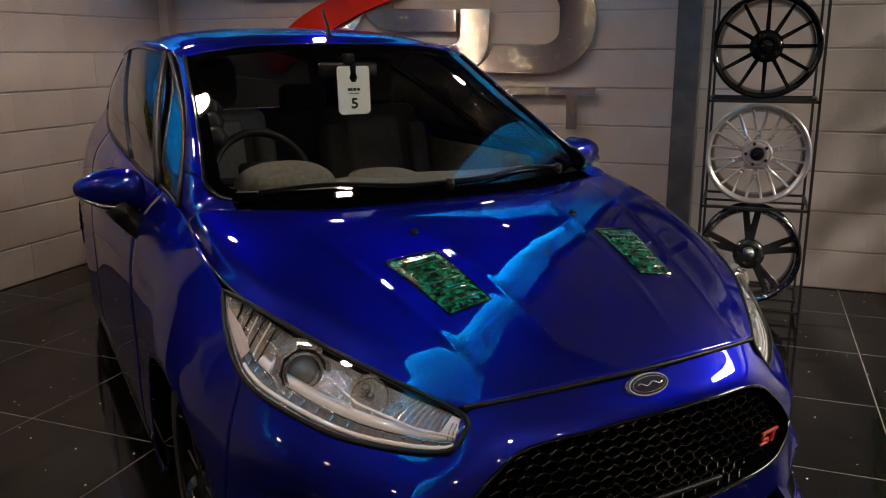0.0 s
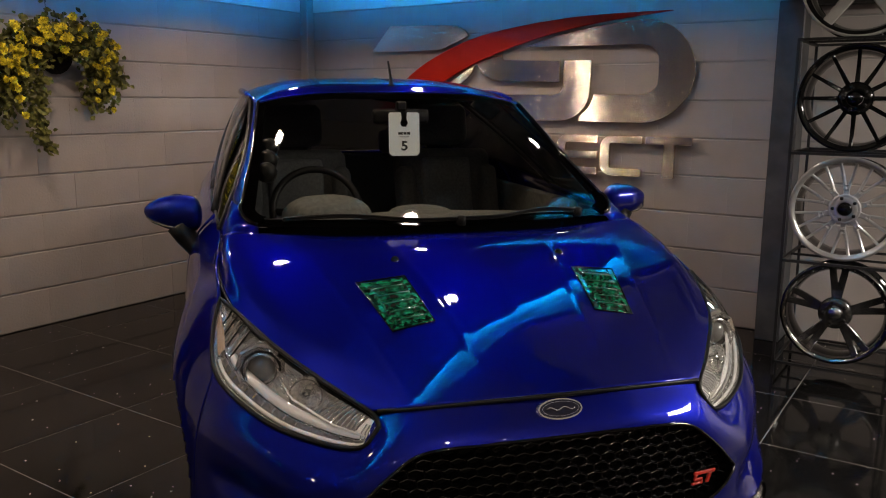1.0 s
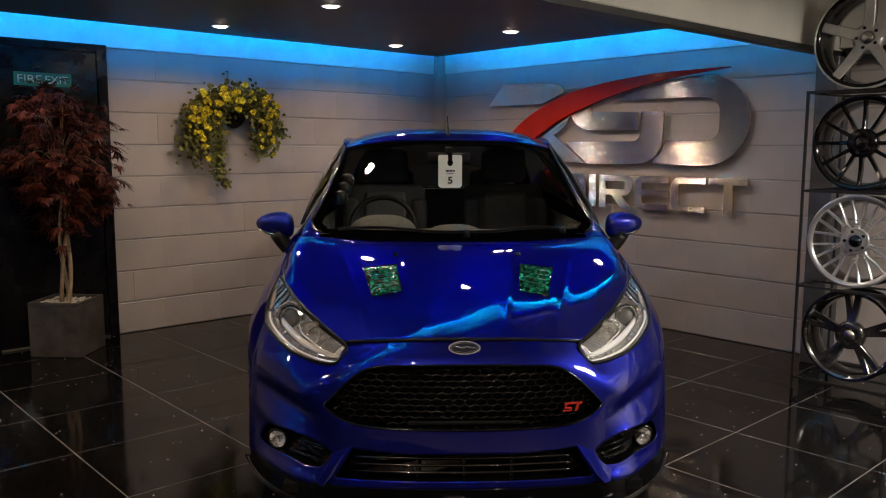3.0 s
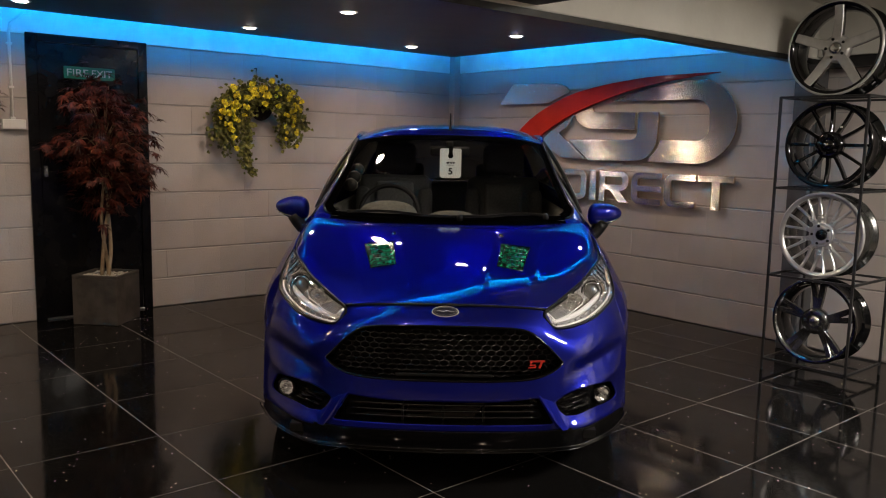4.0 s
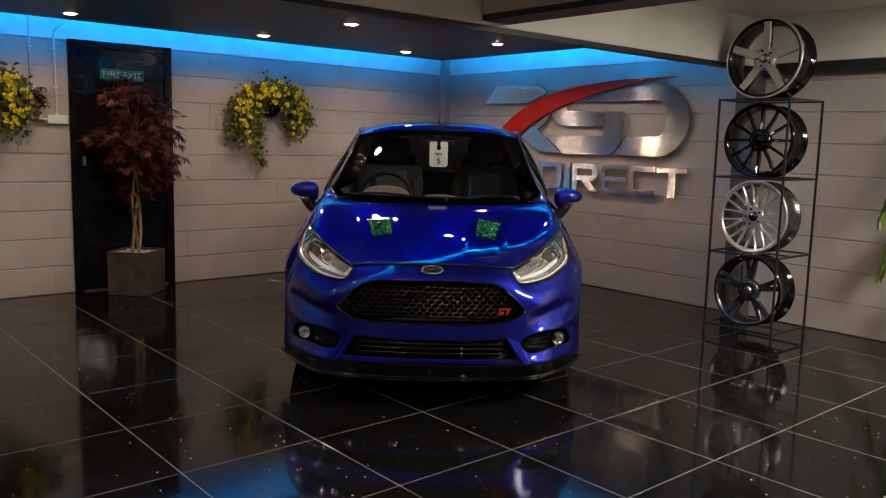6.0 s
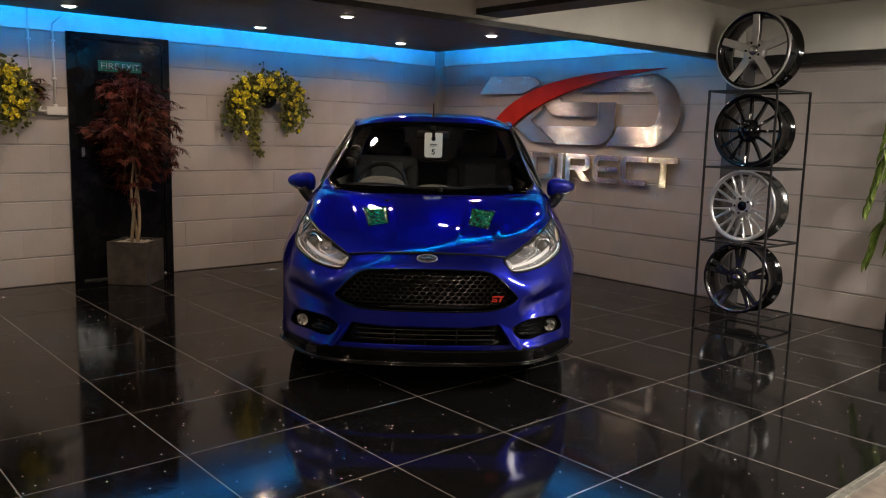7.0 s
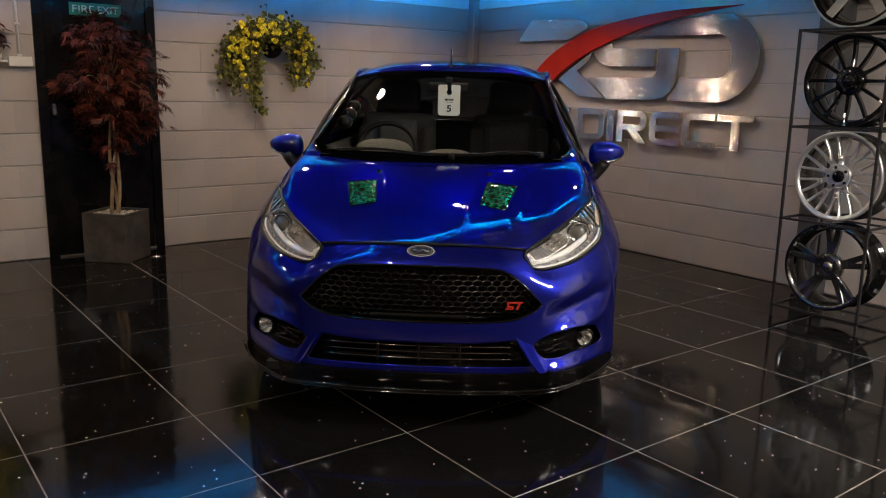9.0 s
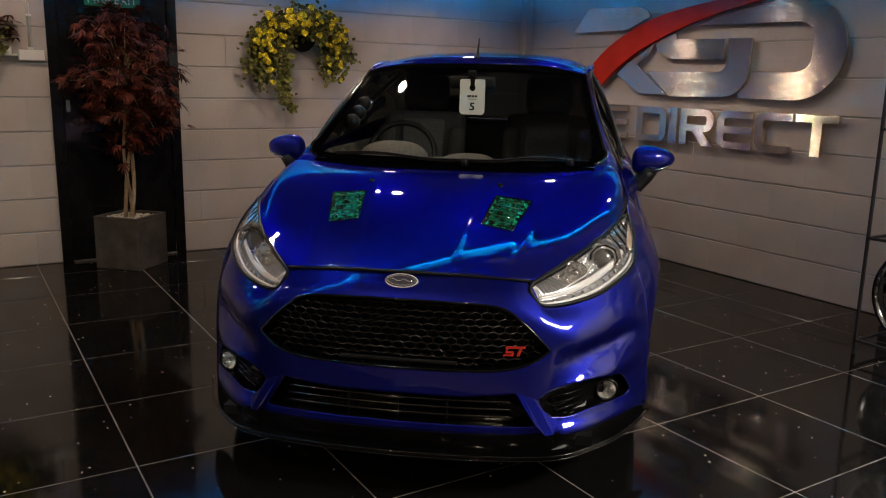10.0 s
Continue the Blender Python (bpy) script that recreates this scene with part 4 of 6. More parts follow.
BOWL = material("lamp_reflector", (0.96, 0.95, 0.93), 0.12, 0.85)
HOUSING = vary(material("lamp_housing_chrome", (0.85, 0.84, 0.82), 0.08, 0.75), (0.90, 0.89, 0.87), (0.99, 0.98, 0.96), 60, 3, 1.0, 95)
PALE = material("lamp_bezel", (0.96, 0.95, 0.93), 0.18, 0.0, 0.6)
BLOCKGREY = vary(material("frosted_grey_plastic", (0.30, 0.30, 0.31), 0.3, 0.3), (0.24, 0.24, 0.25), (0.38, 0.38, 0.39), 90, 3)
AMBER = material("side_reflector", (0.62, 0.48, 0.36), 0.25, 0.0, 0.6)
DARKGLASS = material("projector_glass", (0.28, 0.28, 0.27), 0.04, 0.5, 1.0)
for s in (-1, 1):
    fix = flip_y if s < 0 else (lambda b: b)
    hl = thing("headlamp", "clear headlamp with projector and chrome light bar", "headlamp", pose(0, 0, 0))
    del hl["category"]
    hl.parent = car
    # back of the housing, stepped inwards
    P = lamp_net(-0.055, 14)
    O = lamp_net(-0.001, 14)
    deep = [[O[i][j].lerp(P[i][j], min(1, 5.0 * min(j, 13 - j) / 13, 6.0 * min(i, 39 - i) / 39)) for j in range(14)] for i in range(40)]
    bm = fix(net(deep))
    part("housing", bm, HOUSING, hl, "silver grey lamp housing", True)
    lens = part("lens", fix(net(lamp_net(0.0))), LENS, hl, "clear outer lens", True)
    lens.visible_shadow = False
    rim = lamp_up + lamp_low[::-1][1:-1]
    part("rim", fix(tube([p + OUTWARD * 0.0005 for p in rim], 0.0058, seg=6, closed=True)), SATINBLACK, hl, "black lamp edge", True)
    # projector in a faceted chrome well
    c = lamp_at(0.565, 0.55, -0.036)
    ax = (1.0, 0.18, 0.10)
    part("projector_ring", fix(turned(lathe([(0.0345, -0.03), (0.0345, 0.010), (0.038, 0.015), (0.0425, 0.011), (0.0435, -0.03)], 32, "x"), c, ax)), CHROME, hl, "chrome projector ring", True)
    part("projector_lens", fix(turned(lathe([(0.0005, 0.017), (0.012, 0.0155), (0.024, 0.009), (0.032, 0.0), (0.0345, -0.012)], 28, "x"), c, ax)), DARKGLASS, hl, "dark projector lens", True)
    part("projector_groove", fix(turned(lathe([(0.0435, 0.004), (0.0475, 0.004), (0.0475, -0.03)], 28, "x"), c, ax)), SATINBLACK, hl, "black groove round the projector", True)
    part("projector_shroud", fix(turned(lathe([(0.0475, 0.000), (0.052, 0.009), (0.061, 0.012), (0.066, 0.0), (0.067, -0.03)], 9, "x"), c, ax)), BOWL, hl, "", False)
    for k in range(7):
        t = 0.68 + 0.028 * k
        part("fin", fix(tube([lamp_at(t, 0.30, -0.020), lamp_at(t + 0.03, 0.58, -0.024), lamp_at(t + 0.055, 0.88, -0.014)], 0.0028, seg=4)), BOWL if k % 2 else SATINBLACK, hl)
    part("outer_wedge", fix(net([[lamp_at(0.66 + 0.27 * k / 8, q, -0.026) for q in (0.62, 0.76, 0.93)] for k in range(9)])), BOWL, hl, "chrome wedge at the outer tip", True)
    # main beam bowl with upright facets
    c = lamp_at(0.405, 0.67, -0.032)
    r = 0.036
    part("reflector", fix(turned(lathe([(0.004, -0.022), (r * 0.5, -0.020), (r * 0.85, -0.005), (r, 0.011), (r * 1.1, 0.012), (r * 1.15, -0.02)], 22, "x"), c, (1, 0.25, 0.15))), BOWL, hl, "bright reflector bowl", False)
    part("bulb", fix(turned(lathe([(0.0005, 0.012), (0.006, 0.009), (0.008, -0.004), (0.008, -0.02)], 12, "x"), c, (1, 0.25, 0.15))), CHROME, hl, "", True)
    part("bulb_shield", fix(turned(lathe([(0.0005, 0.016), (0.009, 0.015), (0.0105, 0.010)], 14, "x"), c, (1, 0.25, 0.15))), SATINCHROME, hl, "", True)
    # smooth bezel under the bowls, dark channel and light guide along the lower edge
    part("bezel", fix(net([[lamp_at(0.15 + 0.53 * k / 20, q, -0.030 + 0.014 * math.sin(math.pi * (q - 0.24) / 0.26)) for q in (0.27, 0.32, 0.38, 0.44, 0.50 - 0.14 * k / 20)] for k in range(21)])), PALE, hl, "pale bezel strip", True)
    part("dark_channel", fix(net([[lamp_at(0.13 + 0.61 * k / 20, q, -0.022) for q in (0.125, 0.19, 0.262)] for k in range(21)])), BLOCKGREY, hl, "dark grey channel above the light guide", True)
    for k in range(16):
        t = 0.15 + 0.036 * k
        part("crystal", fix(tube([lamp_at(t, 0.155, -0.017), lamp_at(t + 0.004, 0.235, -0.017)], 0.0034, seg=4)), CHROME, hl)
    part("top_channel", fix(net([[lamp_at(0.16 + 0.70 * k / 20, q, -0.016) for q in (0.885, 0.93, 0.985)] for k in range(21)])), SATINBLACK, hl, "dark strip under the upper lamp edge", True)
    guide = [lamp_at(0.70 - 0.60 * k / 18, 0.10, -0.012) for k in range(19)] + [lamp_at(t, q, -0.012) for t, q in ((0.075, 0.16), (0.066, 0.30), (0.070, 0.50), (0.085, 0.70))]
    part("light_guide", fix(tube(guide, 0.0048, seg=8)), PALE, hl, "white light guide round the inner tip", True)
    for q, r, t0, t1, mat in ((0.268, 0.0022, 0.12, 0.72, CHROME), (0.050, 0.0026, 0.06, 0.75, CHROME)):
        part("light_bar", fix(tube([lamp_at(t0 + (t1 - t0) * k / 18, q, -0.013) for k in range(19)], r, seg=8)), mat, hl, "slim bright light bar", True)
    # ribbed indicator block and plain reflector at the inner tip
    part("indicator_block", fix(net([[lamp_at(0.21 + 0.11 * k / 5, q, -0.022) for q in (0.46, 0.65, 0.90)] for k in range(6)])), BLOCKGREY, hl, "grey ribbed indicator block", True)
    for k in range(9):
        t = 0.208 + 0.0135 * k
        part("rib", fix(tube([lamp_at(t, 0.46, -0.018), lamp_at(t + 0.006, 0.68, -0.016), lamp_at(t + 0.010, 0.89, -0.018)], 0.0017, seg=5)), LAMPWHITE, hl)
    part("light_bar", fix(tube([lamp_at(0.15, 0.38, -0.012), lamp_at(0.26, 0.44, -0.010), lamp_at(0.40, 0.52, -0.010), lamp_at(0.47, 0.62, -0.014)], [0.002, 0.003, 0.003, 0.002], seg=6)), PALE, hl, "slim bright light bar", True)
    part("tip_reflector", fix(net([[lamp_at(0.095 + 0.11 * k / 6, q, -0.026 + 0.010 * q) for q in (0.22, 0.40, 0.60, 0.86)] for k in range(7)])), PALE, hl, "beige reflector at the inner tip", True)
    for k in range(5):
        t = 0.10 + 0.018 * k
        part("rib", fix(tube([lamp_at(t, 0.26, -0.017), lamp_at(t + 0.008, 0.50, -0.015), lamp_at(t + 0.012, 0.72, -0.016)], 0.0015, seg=5)), BLOCKGREY, hl)
    part("side_reflector", fix(net([[lamp_at(0.72 + 0.20 * k / 8, q, -0.010) for q in (0.10, 0.22, 0.30 + 0.10 * math.sin(math.pi * k / 8))] for k in range(9)])), AMBER, hl, "beige side reflector", True)
    # fog lamp
    fl = thing("fog_lamp", "round clear fog lamp in gloss black pocket", "fog lamp", pose(0, 0, 0))
    del fl["category"]
    fl.parent = car
    c = Vector((-0.196, 0.662, 0.306))
    part("fog_bezel", fix(turned(lathe([(0.031, -0.04), (0.031, 0.004), (0.036, 0.008), (0.041, 0.0), (0.042, -0.04)], 28, "x"), c, (1, 0.25, 0))), GLOSSBLACK, fl, "", True)
    part("fog_bowl", fix(turned(lathe([(0.003, -0.03), (0.016, -0.024), (0.026, -0.008), (0.031, 0.0)], 28, "x"), c, (1, 0.25, 0))), BOWL, fl, "bright fog lamp reflector", True)
    part("fog_bulb", fix(turned(lathe([(0.0005, 0.0), (0.008, -0.004), (0.010, -0.03)], 14, "x"), c, (1, 0.25, 0))), CHROME, fl, "", True)
    g = part("fog_lens", fix(turned(lathe([(0.0005, 0.010), (0.018, 0.007), (0.031, -0.001)], 28, "x"), c, (1, 0.25, 0))), LENS, fl, "", True)
    g.visible_shadow = False
    for k in range(3):
        z = 0.325 - 0.022 * k
        part("pocket_fin", fix(tube([on_bumper(0.475 + 0.012 * k, z, -0.018), on_bumper(0.54, z + 0.004, -0.026), on_bumper(0.60, z + 0.008, -0.04)], 0.005, seg=6)), LIPBLACK, fl, "", True)
    # door mirror
    mi = thing("door_mirror", "blue door mirror on black stalk", "mirror", pose(0, 0, 0))
    del mi["category"]
    mi.parent = car
    bm = bmesh.new()
    bmesh.ops.create_uvsphere(bm, u_segments=40, v_segments=24, radius=1.0)
    for v in bm.verts:
        x, y, z = v.co
        k = max(0.0, (y + 1) / 2)
        hgt = 0.074 * (1.0 - 0.46 * k ** 1.4)
        zc = 0.960 + 0.012 * k
        x = math.copysign(abs(x) ** 0.85, x)
        z = math.copysign(abs(z) ** 0.85, z)
        v.co = (-1.362 + (0.070 * (1 - 0.30 * k)) * x - 0.045 * k, 0.868 + 0.097 * math.copysign(abs(y) ** (0.55 if y < 0 else 0.95), y), zc + hgt * z)
    low = [f for f in bm.faces if f.calc_center_median().z < 0.916]
    for f in low:
        f.material_index = 1
    ob = part("mirror_cap", fix(bm), [BLUE, SATINBLACK], mi, "blue mirror cap over black base", True)
    part("indicator", fix(tube([(-1.312, 0.86, 0.925), (-1.325, 0.90, 0.932), (-1.352, 0.935, 0.944), (-1.385, 0.955, 0.955)], [0.003, 0.005, 0.005, 0.003], seg=6)), SATINCHROME, mi, "clear side indicator strip", True)
    part("stalk", fix(tube([(-1.366, 0.846, 0.925), (-1.358, 0.830, 0.890), (-1.345, 0.802, 0.850), (-1.330, 0.770, 0.815)], [0.046, 0.038, 0.031, 0.034], seg=12)), SATINBLACK, mi, "black mirror stalk", True)
    part("mirror_glass", fix(turned(lathe([(0.0005, 0), (0.06, 0)], 24, "x"), (-1.425, 0.855, 0.968), (-1, 0.1, 0))), CHROME, mi, "mirror glass")

# green bonnet vents with louvres
CAMO = material("green_camouflage_film", (0.01, 0.2, 0.09), 0.12, 0.0, 1.0)
_co = node(CAMO, "ShaderNodeTexCoord")
_n1 = node(CAMO, "ShaderNodeTexNoise", Scale=62.0, Detail=3.0, Roughness=0.5)
link(CAMO, _co, "Object", _n1, "Vector")
_r = node(CAMO, "ShaderNodeValToRGB")
_r.color_ramp.interpolation = "CONSTANT"
_r.color_ramp.elements[0].color = (0.002, 0.006, 0.004, 1)
_e = _r.color_ramp.elements.new(0.44)
_e.color = (0.004, 0.075, 0.04, 1)
_e = _r.color_ramp.elements.new(0.52)
_e.color = (0.007, 0.18, 0.095, 1)
_r.color_ramp.elements[-1].position, _r.color_ramp.elements[-1].color = 0.60, (0.014, 0.30, 0.15, 1)
link(CAMO, _n1, 0, _r, 0)
link(CAMO, _r, 0, CAMO.node_tree.nodes["Principled BSDF"], "Base Color")
CAMOEDGE = material("glossy_louvre_edge", (0.02, 0.13, 0.08), 0.12, 0.0, 1.0)
for s in (-1, 1):
    ro, ri, fi, fo = (-0.529, 0.374), (-0.522, 0.243), (-0.308, 0.216), (-0.304, 0.322)
    vt = thing("bonnet_vent", "green camouflage bonnet vent with louvres", "vent", pose(0, 0, 0))
    del vt["category"]
    vt.parent = car

    def at(a, b, lift):
        x = (ri[0] * (1 - b) + ro[0] * b) * (1 - a) + (fi[0] * (1 - b) + fo[0] * b) * a
        y = (ri[1] * (1 - b) + ro[1] * b) * (1 - a) + (fi[1] * (1 - b) + fo[1] * b) * a
        return on_bonnet(x, s * y, lift)

    ROWS = 31
    V = []
    for k in range(ROWS):
        a = k / (ROWS - 1)
        ph = ((a - 0.10) * 6.2) % 1.0
        rise = 0.002 + (0.0105 * ph if 0.10 < a < 0.90 else 0.0)
        V.append([at(a, b, (rise if 0.14 < b < 0.86 else 0.0035) if 0.01 < b < 0.99 and 0 < k < ROWS - 1 else -0.002) for b in (0, 0.03, 0.13, 0.16, 0.5, 0.84, 0.87, 0.97, 1)])
    bm = net(V, flip=(s < 0))
    bmesh.ops.recalc_face_normals(bm, faces=bm.faces[:])
    if sum(f.normal.z for f in bm.faces) < 0:
        bmesh.ops.reverse_faces(bm, faces=bm.faces[:])
    part("vent_louvre", bm, CAMO, vt)
    for k in range(5):
        a = 0.10 + (k + 0.99) / 6.2
        part("louvre_edge", tube([at(a, 0.17, 0.012), at(a, 0.5, 0.0125), at(a, 0.83, 0.012)], 0.0022, seg=8), CAMOEDGE, vt, "", True)
    ring = [at(a, b, 0.002) for a, b in ((0, 0), (0, 0.5), (0, 1), (0.5, 1), (1, 1), (1, 0.5), (1, 0), (0.5, 0))]
    part("vent_edge", tube(ring, 0.0022, seg=5, closed=True), GLOSSBLACK, vt, "", True)
    j = on_bonnet(-0.622, s * 0.247)
    part("washer_jet", turned(lathe([(0.0005, 0.009), (0.008, 0.008), (0.013, 0.0), (0.013, -0.003)], 12, "x"), j, (0.25, 0, 1)), GLOSSBLACK, car, "small black washer jet", True)

# badges
bd = thing("nose_badge", "oval chrome rimmed badge with dark centre", "badge", pose(0, 0, 0))
del bd["category"]
bd.parent = car
tilt = Matrix.Translation(on_bumper(0, 0.676, 0.001)) @ Euler((0, radians(-33), 0)).to_matrix().to_4x4()


def oval(a, b, x0, x1, n=40):
    bm = bmesh.new()
    A = [bm.verts.new((x0, a * math.cos(k * math.tau / n), b * math.sin(k * math.tau / n))) for k in range(n)]
    B = [bm.verts.new((x1, 0.93 * a * math.cos(k * math.tau / n), 0.93 * b * math.sin(k * math.tau / n))) for k in range(n)]
    for k in range(n):
        bm.faces.new((A[k], A[(k + 1) % n], B[(k + 1) % n], B[k]))
    bm.faces.new(B)
    bmesh.ops.recalc_face_normals(bm, faces=bm.faces[:])
    bmesh.ops.transform(bm, matrix=tilt, verts=bm.verts[:])
    return bm


BRIGHT = material("bright_chrome", (0.9, 0.9, 0.9), 0.22, 0.75)
part("badge_rim", oval(0.057, 0.0255, -0.006, 0.006), BRIGHT, bd, "chrome oval rim")
part("badge_field", oval(0.0525, 0.0220, 0.0, 0.0075), material("badge_blue", (0.008, 0.012, 0.05), 0.25, 0.2, 1.0), bd, "dark blue field")
part("badge_line", oval(0.0475, 0.0178, 0.0, 0.0082), BRIGHT, bd, "thin chrome line")
part("badge_centre", oval(0.0465, 0.0168, 0.0, 0.0086), material("badge_dark", (0.006, 0.008, 0.03), 0.25, 0.2, 1.0), bd)
bm = tube([tilt @ Vector((0.0095, -0.034 + 0.0034 * k, 0.0035 * math.sin(k * 0.63))) for k in range(21)], 0.0017, seg=5)
part("badge_flourish", bm, BRIGHT, bd, "chrome flourish", True)
sb = thing("grille_badge", "slanted red badge on the grille mesh", "badge", pose(0, 0, 0))
del sb["category"]
sb.parent = car
ub = on_bumper(0.365, 0.48).x - 0.012
for a0, a1, z0, z1, sl in ((0.336, 0.397, 0.488, 0.495, 0.0), (0.337, 0.343, 0.478, 0.488, 0.0), (0.337, 0.361, 0.473, 0.4785, 0.0), (0.355, 0.361, 0.464, 0.473, 0.0), (0.331, 0.355, 0.464, 0.469, 0.0), (0.372, 0.381, 0.464, 0.4875, 0.0)):
    bm = slab(ub, ub + 0.006, a0, a1, z0, z1, 0.0008)
    for v in bm.verts:
        v.co.y += (v.co.z - z0) * 0.35
        v.co.x -= (v.co.y - 0.365) * 0.15
    part("badge_bar", bm, REDPLASTIC, sb)

# wipers, aerial, tag, mirror


def on_screen(v, k):
    i = k * (len(SCREENNET) - 1)
    j = min(abs(v) / 0.60, 1.0) * (len(SCREENNET[0]) - 1)
    p = SCREENNET[int(i)][int(j)]
    return Vector((p.x, v, p.z))


SCUTTLE = [[(-0.900, 0, 0.930), (-0.918, 0.36, 0.937), (-0.948, 0.52, 0.936), (-1.005, 0.645, 0.925)], [(-0.945, 0, 0.934), (-0.958, 0.36, 0.940), (-0.985, 0.52, 0.940), (-1.03, 0.645, 0.930)], [(-1.005, 0, 0.952), (-1.017, 0.36, 0.956), (-1.04, 0.52, 0.957), (-1.07, 0.645, 0.950)]]
part("cowl_panel", outward(net(loft(SCUTTLE, 8, 24), both=True), (-1.2, 0, 0.5)), FRIT, car, "black scuttle panel under the wipers", True)
for pts in ([(0.06, 0.028), (-0.10, 0.045), (-0.32, 0.052), (-0.52, 0.045)], [(0.50, 0.045), (0.36, 0.055), (0.20, 0.05), (0.05, 0.028)]):
    path = [on_screen(v, k) + Vector((0.013, 0, 0.011)) for v, k in pts]
    wp = part("wiper", tube(spline(path, 14), 0.0048, seg=6), SATINBLACK, car, "black windscreen wiper", True)
    part("wiper_blade", tube(spline([p + Vector((-0.010, 0, -0.008)) for p in path], 14), 0.004, seg=5), RUBBER, wp, "", True)
    part("wiper_pivot", turned(lathe([(0.0005, 0.02), (0.013, 0.018), (0.016, 0.0), (0.016, -0.012)], 14, "x"), path[0] + Vector((-0.002, 0, -0.012)), (0.3, 0, 1)), SATINBLACK, wp, "", True)
part("aerial", tube([(-1.80, 0.0, 1.404), (-1.815, 0, 1.416), (-1.83, 0, 1.45), (-1.875, 0, 1.515)], [0.018, 0.011, 0.006, 0.0045], seg=10), SATINBLACK, car, "short black roof aerial", True)
part("rear_view_mirror", slab(-1.655, -1.625, -0.115, 0.115, 1.262, 1.322, 0.014, seg=2), SATINBLACK, car, "black rear view mirror", True)
part("mirror_mount", slab(-1.655, -1.615, -0.02, 0.02, 1.315, 1.352, 0.006), SATINBLACK, car)

tag = thing("price_tag", "white stock card number five hung on mirror", "tag", pose(1.123, 1.903, 0, 0, 0, -40.7) @ pose(-1.603, 0.006, 1.222, 0, -3, 0))
outline = [(-0.062, -0.072), (-0.050, -0.084), (0.050, -0.084), (0.062, -0.072), (0.062, 0.078), (0.056, 0.086), (0.013, 0.086), (0.010, 0.062), (0.016, 0.044), (0.008, 0.030), (-0.008, 0.030), (-0.016, 0.044), (-0.010, 0.062), (-0.013, 0.086), (-0.056, 0.086), (-0.062, 0.078)]
part("card", prism(outline, 0.002, "yz", 0.001), material("white_card", (0.72, 0.74, 0.70), 0.4), tag)
INK = material("black_ink", (0.01, 0.01, 0.01), 0.6)
bm = fit_box(lettering("5", 0.1, 0.001, 0.003), -0.0125, 0.0125, -0.064, -0.026, 0, 0.001)
for v in bm.verts:
    v.co = (0.0022 - v.co.y, v.co.x, v.co.z)
part("digit", bm, INK, tag)
for y0, y1, z0, z1 in ((-0.024, -0.006, -0.001, 0.009), (-0.003, 0.009, -0.001, 0.009), (0.012, 0.024, -0.001, 0.009), (-0.020, 0.020, -0.011, -0.0085)):
    part("mark", slab(0.001, 0.0017, y0, y1, z0, z1), INK, tag)

# wheels
def wheel(u, s):
    w = thing("wheel", "black multi-spoke road wheel with low tyre", "wheel", pose(0, 0, 0))
    del w["category"]
    w.parent = car
    fix = flip_y if s < 0 else (lambda b: b)
    v0 = 0.702 if u > -2 else 0.685

    def put(b):
        bmesh.ops.translate(b, verts=b.verts[:], vec=(u, v0, HUB))
        return fix(b)

    part("tyre", put(lathe([(0.215, -0.10), (0.235, -0.105), (0.285, -0.100), (0.297, -0.075), (0.298, 0.0), (0.297, 0.075), (0.285, 0.100), (0.235, 0.105), (0.215, 0.10)], 64, "y")), RUBBER, w, "black low profile tyre", True)
    part("rim", put(lathe([(0.222, 0.10), (0.215, 0.102), (0.205, 0.092), (0.200, 0.06), (0.195, -0.09), (0.215, -0.10)], 48, "y")), GLOSSBLACK, w, "gloss black rim", True)
    for k in range(10):
        a = k * math.tau / 10
        bm = slab(0.035, 0.206, 0.055, 0.082, -0.010, 0.010, 0.004)
        bmesh.ops.rotate(bm, verts=bm.verts[:], cent=(0, 0, 0), matrix=Euler((0, a, 0)).to_matrix())
        part("spoke", put(bm), GLOSSBLACK, w)
    part("hub", put(lathe([(0.0005, 0.088), (0.028, 0.087), (0.05, 0.078), (0.06, 0.05)], 24, "y")), GLOSSBLACK, w, "", True)
    part("brake_disc", put(lathe([(0.05, 0.02), (0.13, 0.02), (0.13, -0.01), (0.05, -0.01)], 36, "y")), SATINCHROME, w, "steel brake disc", True)


for u in (AXLE_F, AXLE_R):
    for s in (-1, 1):
        wheel(u, s)
# rear lamps and door handles
for s in (-1, 1):
    part("tail_lamp", slab(-3.80, -3.72, s * 0.55 - 0.04, s * 0.55 + 0.04, 0.86, 1.03, 0.02, seg=2), material("red_lens", (0.25, 0.01, 0.008), 0.1, 0, 1), car, "red tail lamp", True)
    part("door_handle", slab(-2.36, -2.18, s * 0.819 - 0.012, s * 0.819 + 0.012, 0.845, 0.868, 0.009, seg=2), BLUE, car, "blue door handle", True)
    part("side_skirt", slab(-2.93, -1.11, s * 0.812 - 0.014, s * 0.812 + 0.014, 0.150, 0.205, 0.01), GLOSSBLACK, car, "gloss black side skirt")

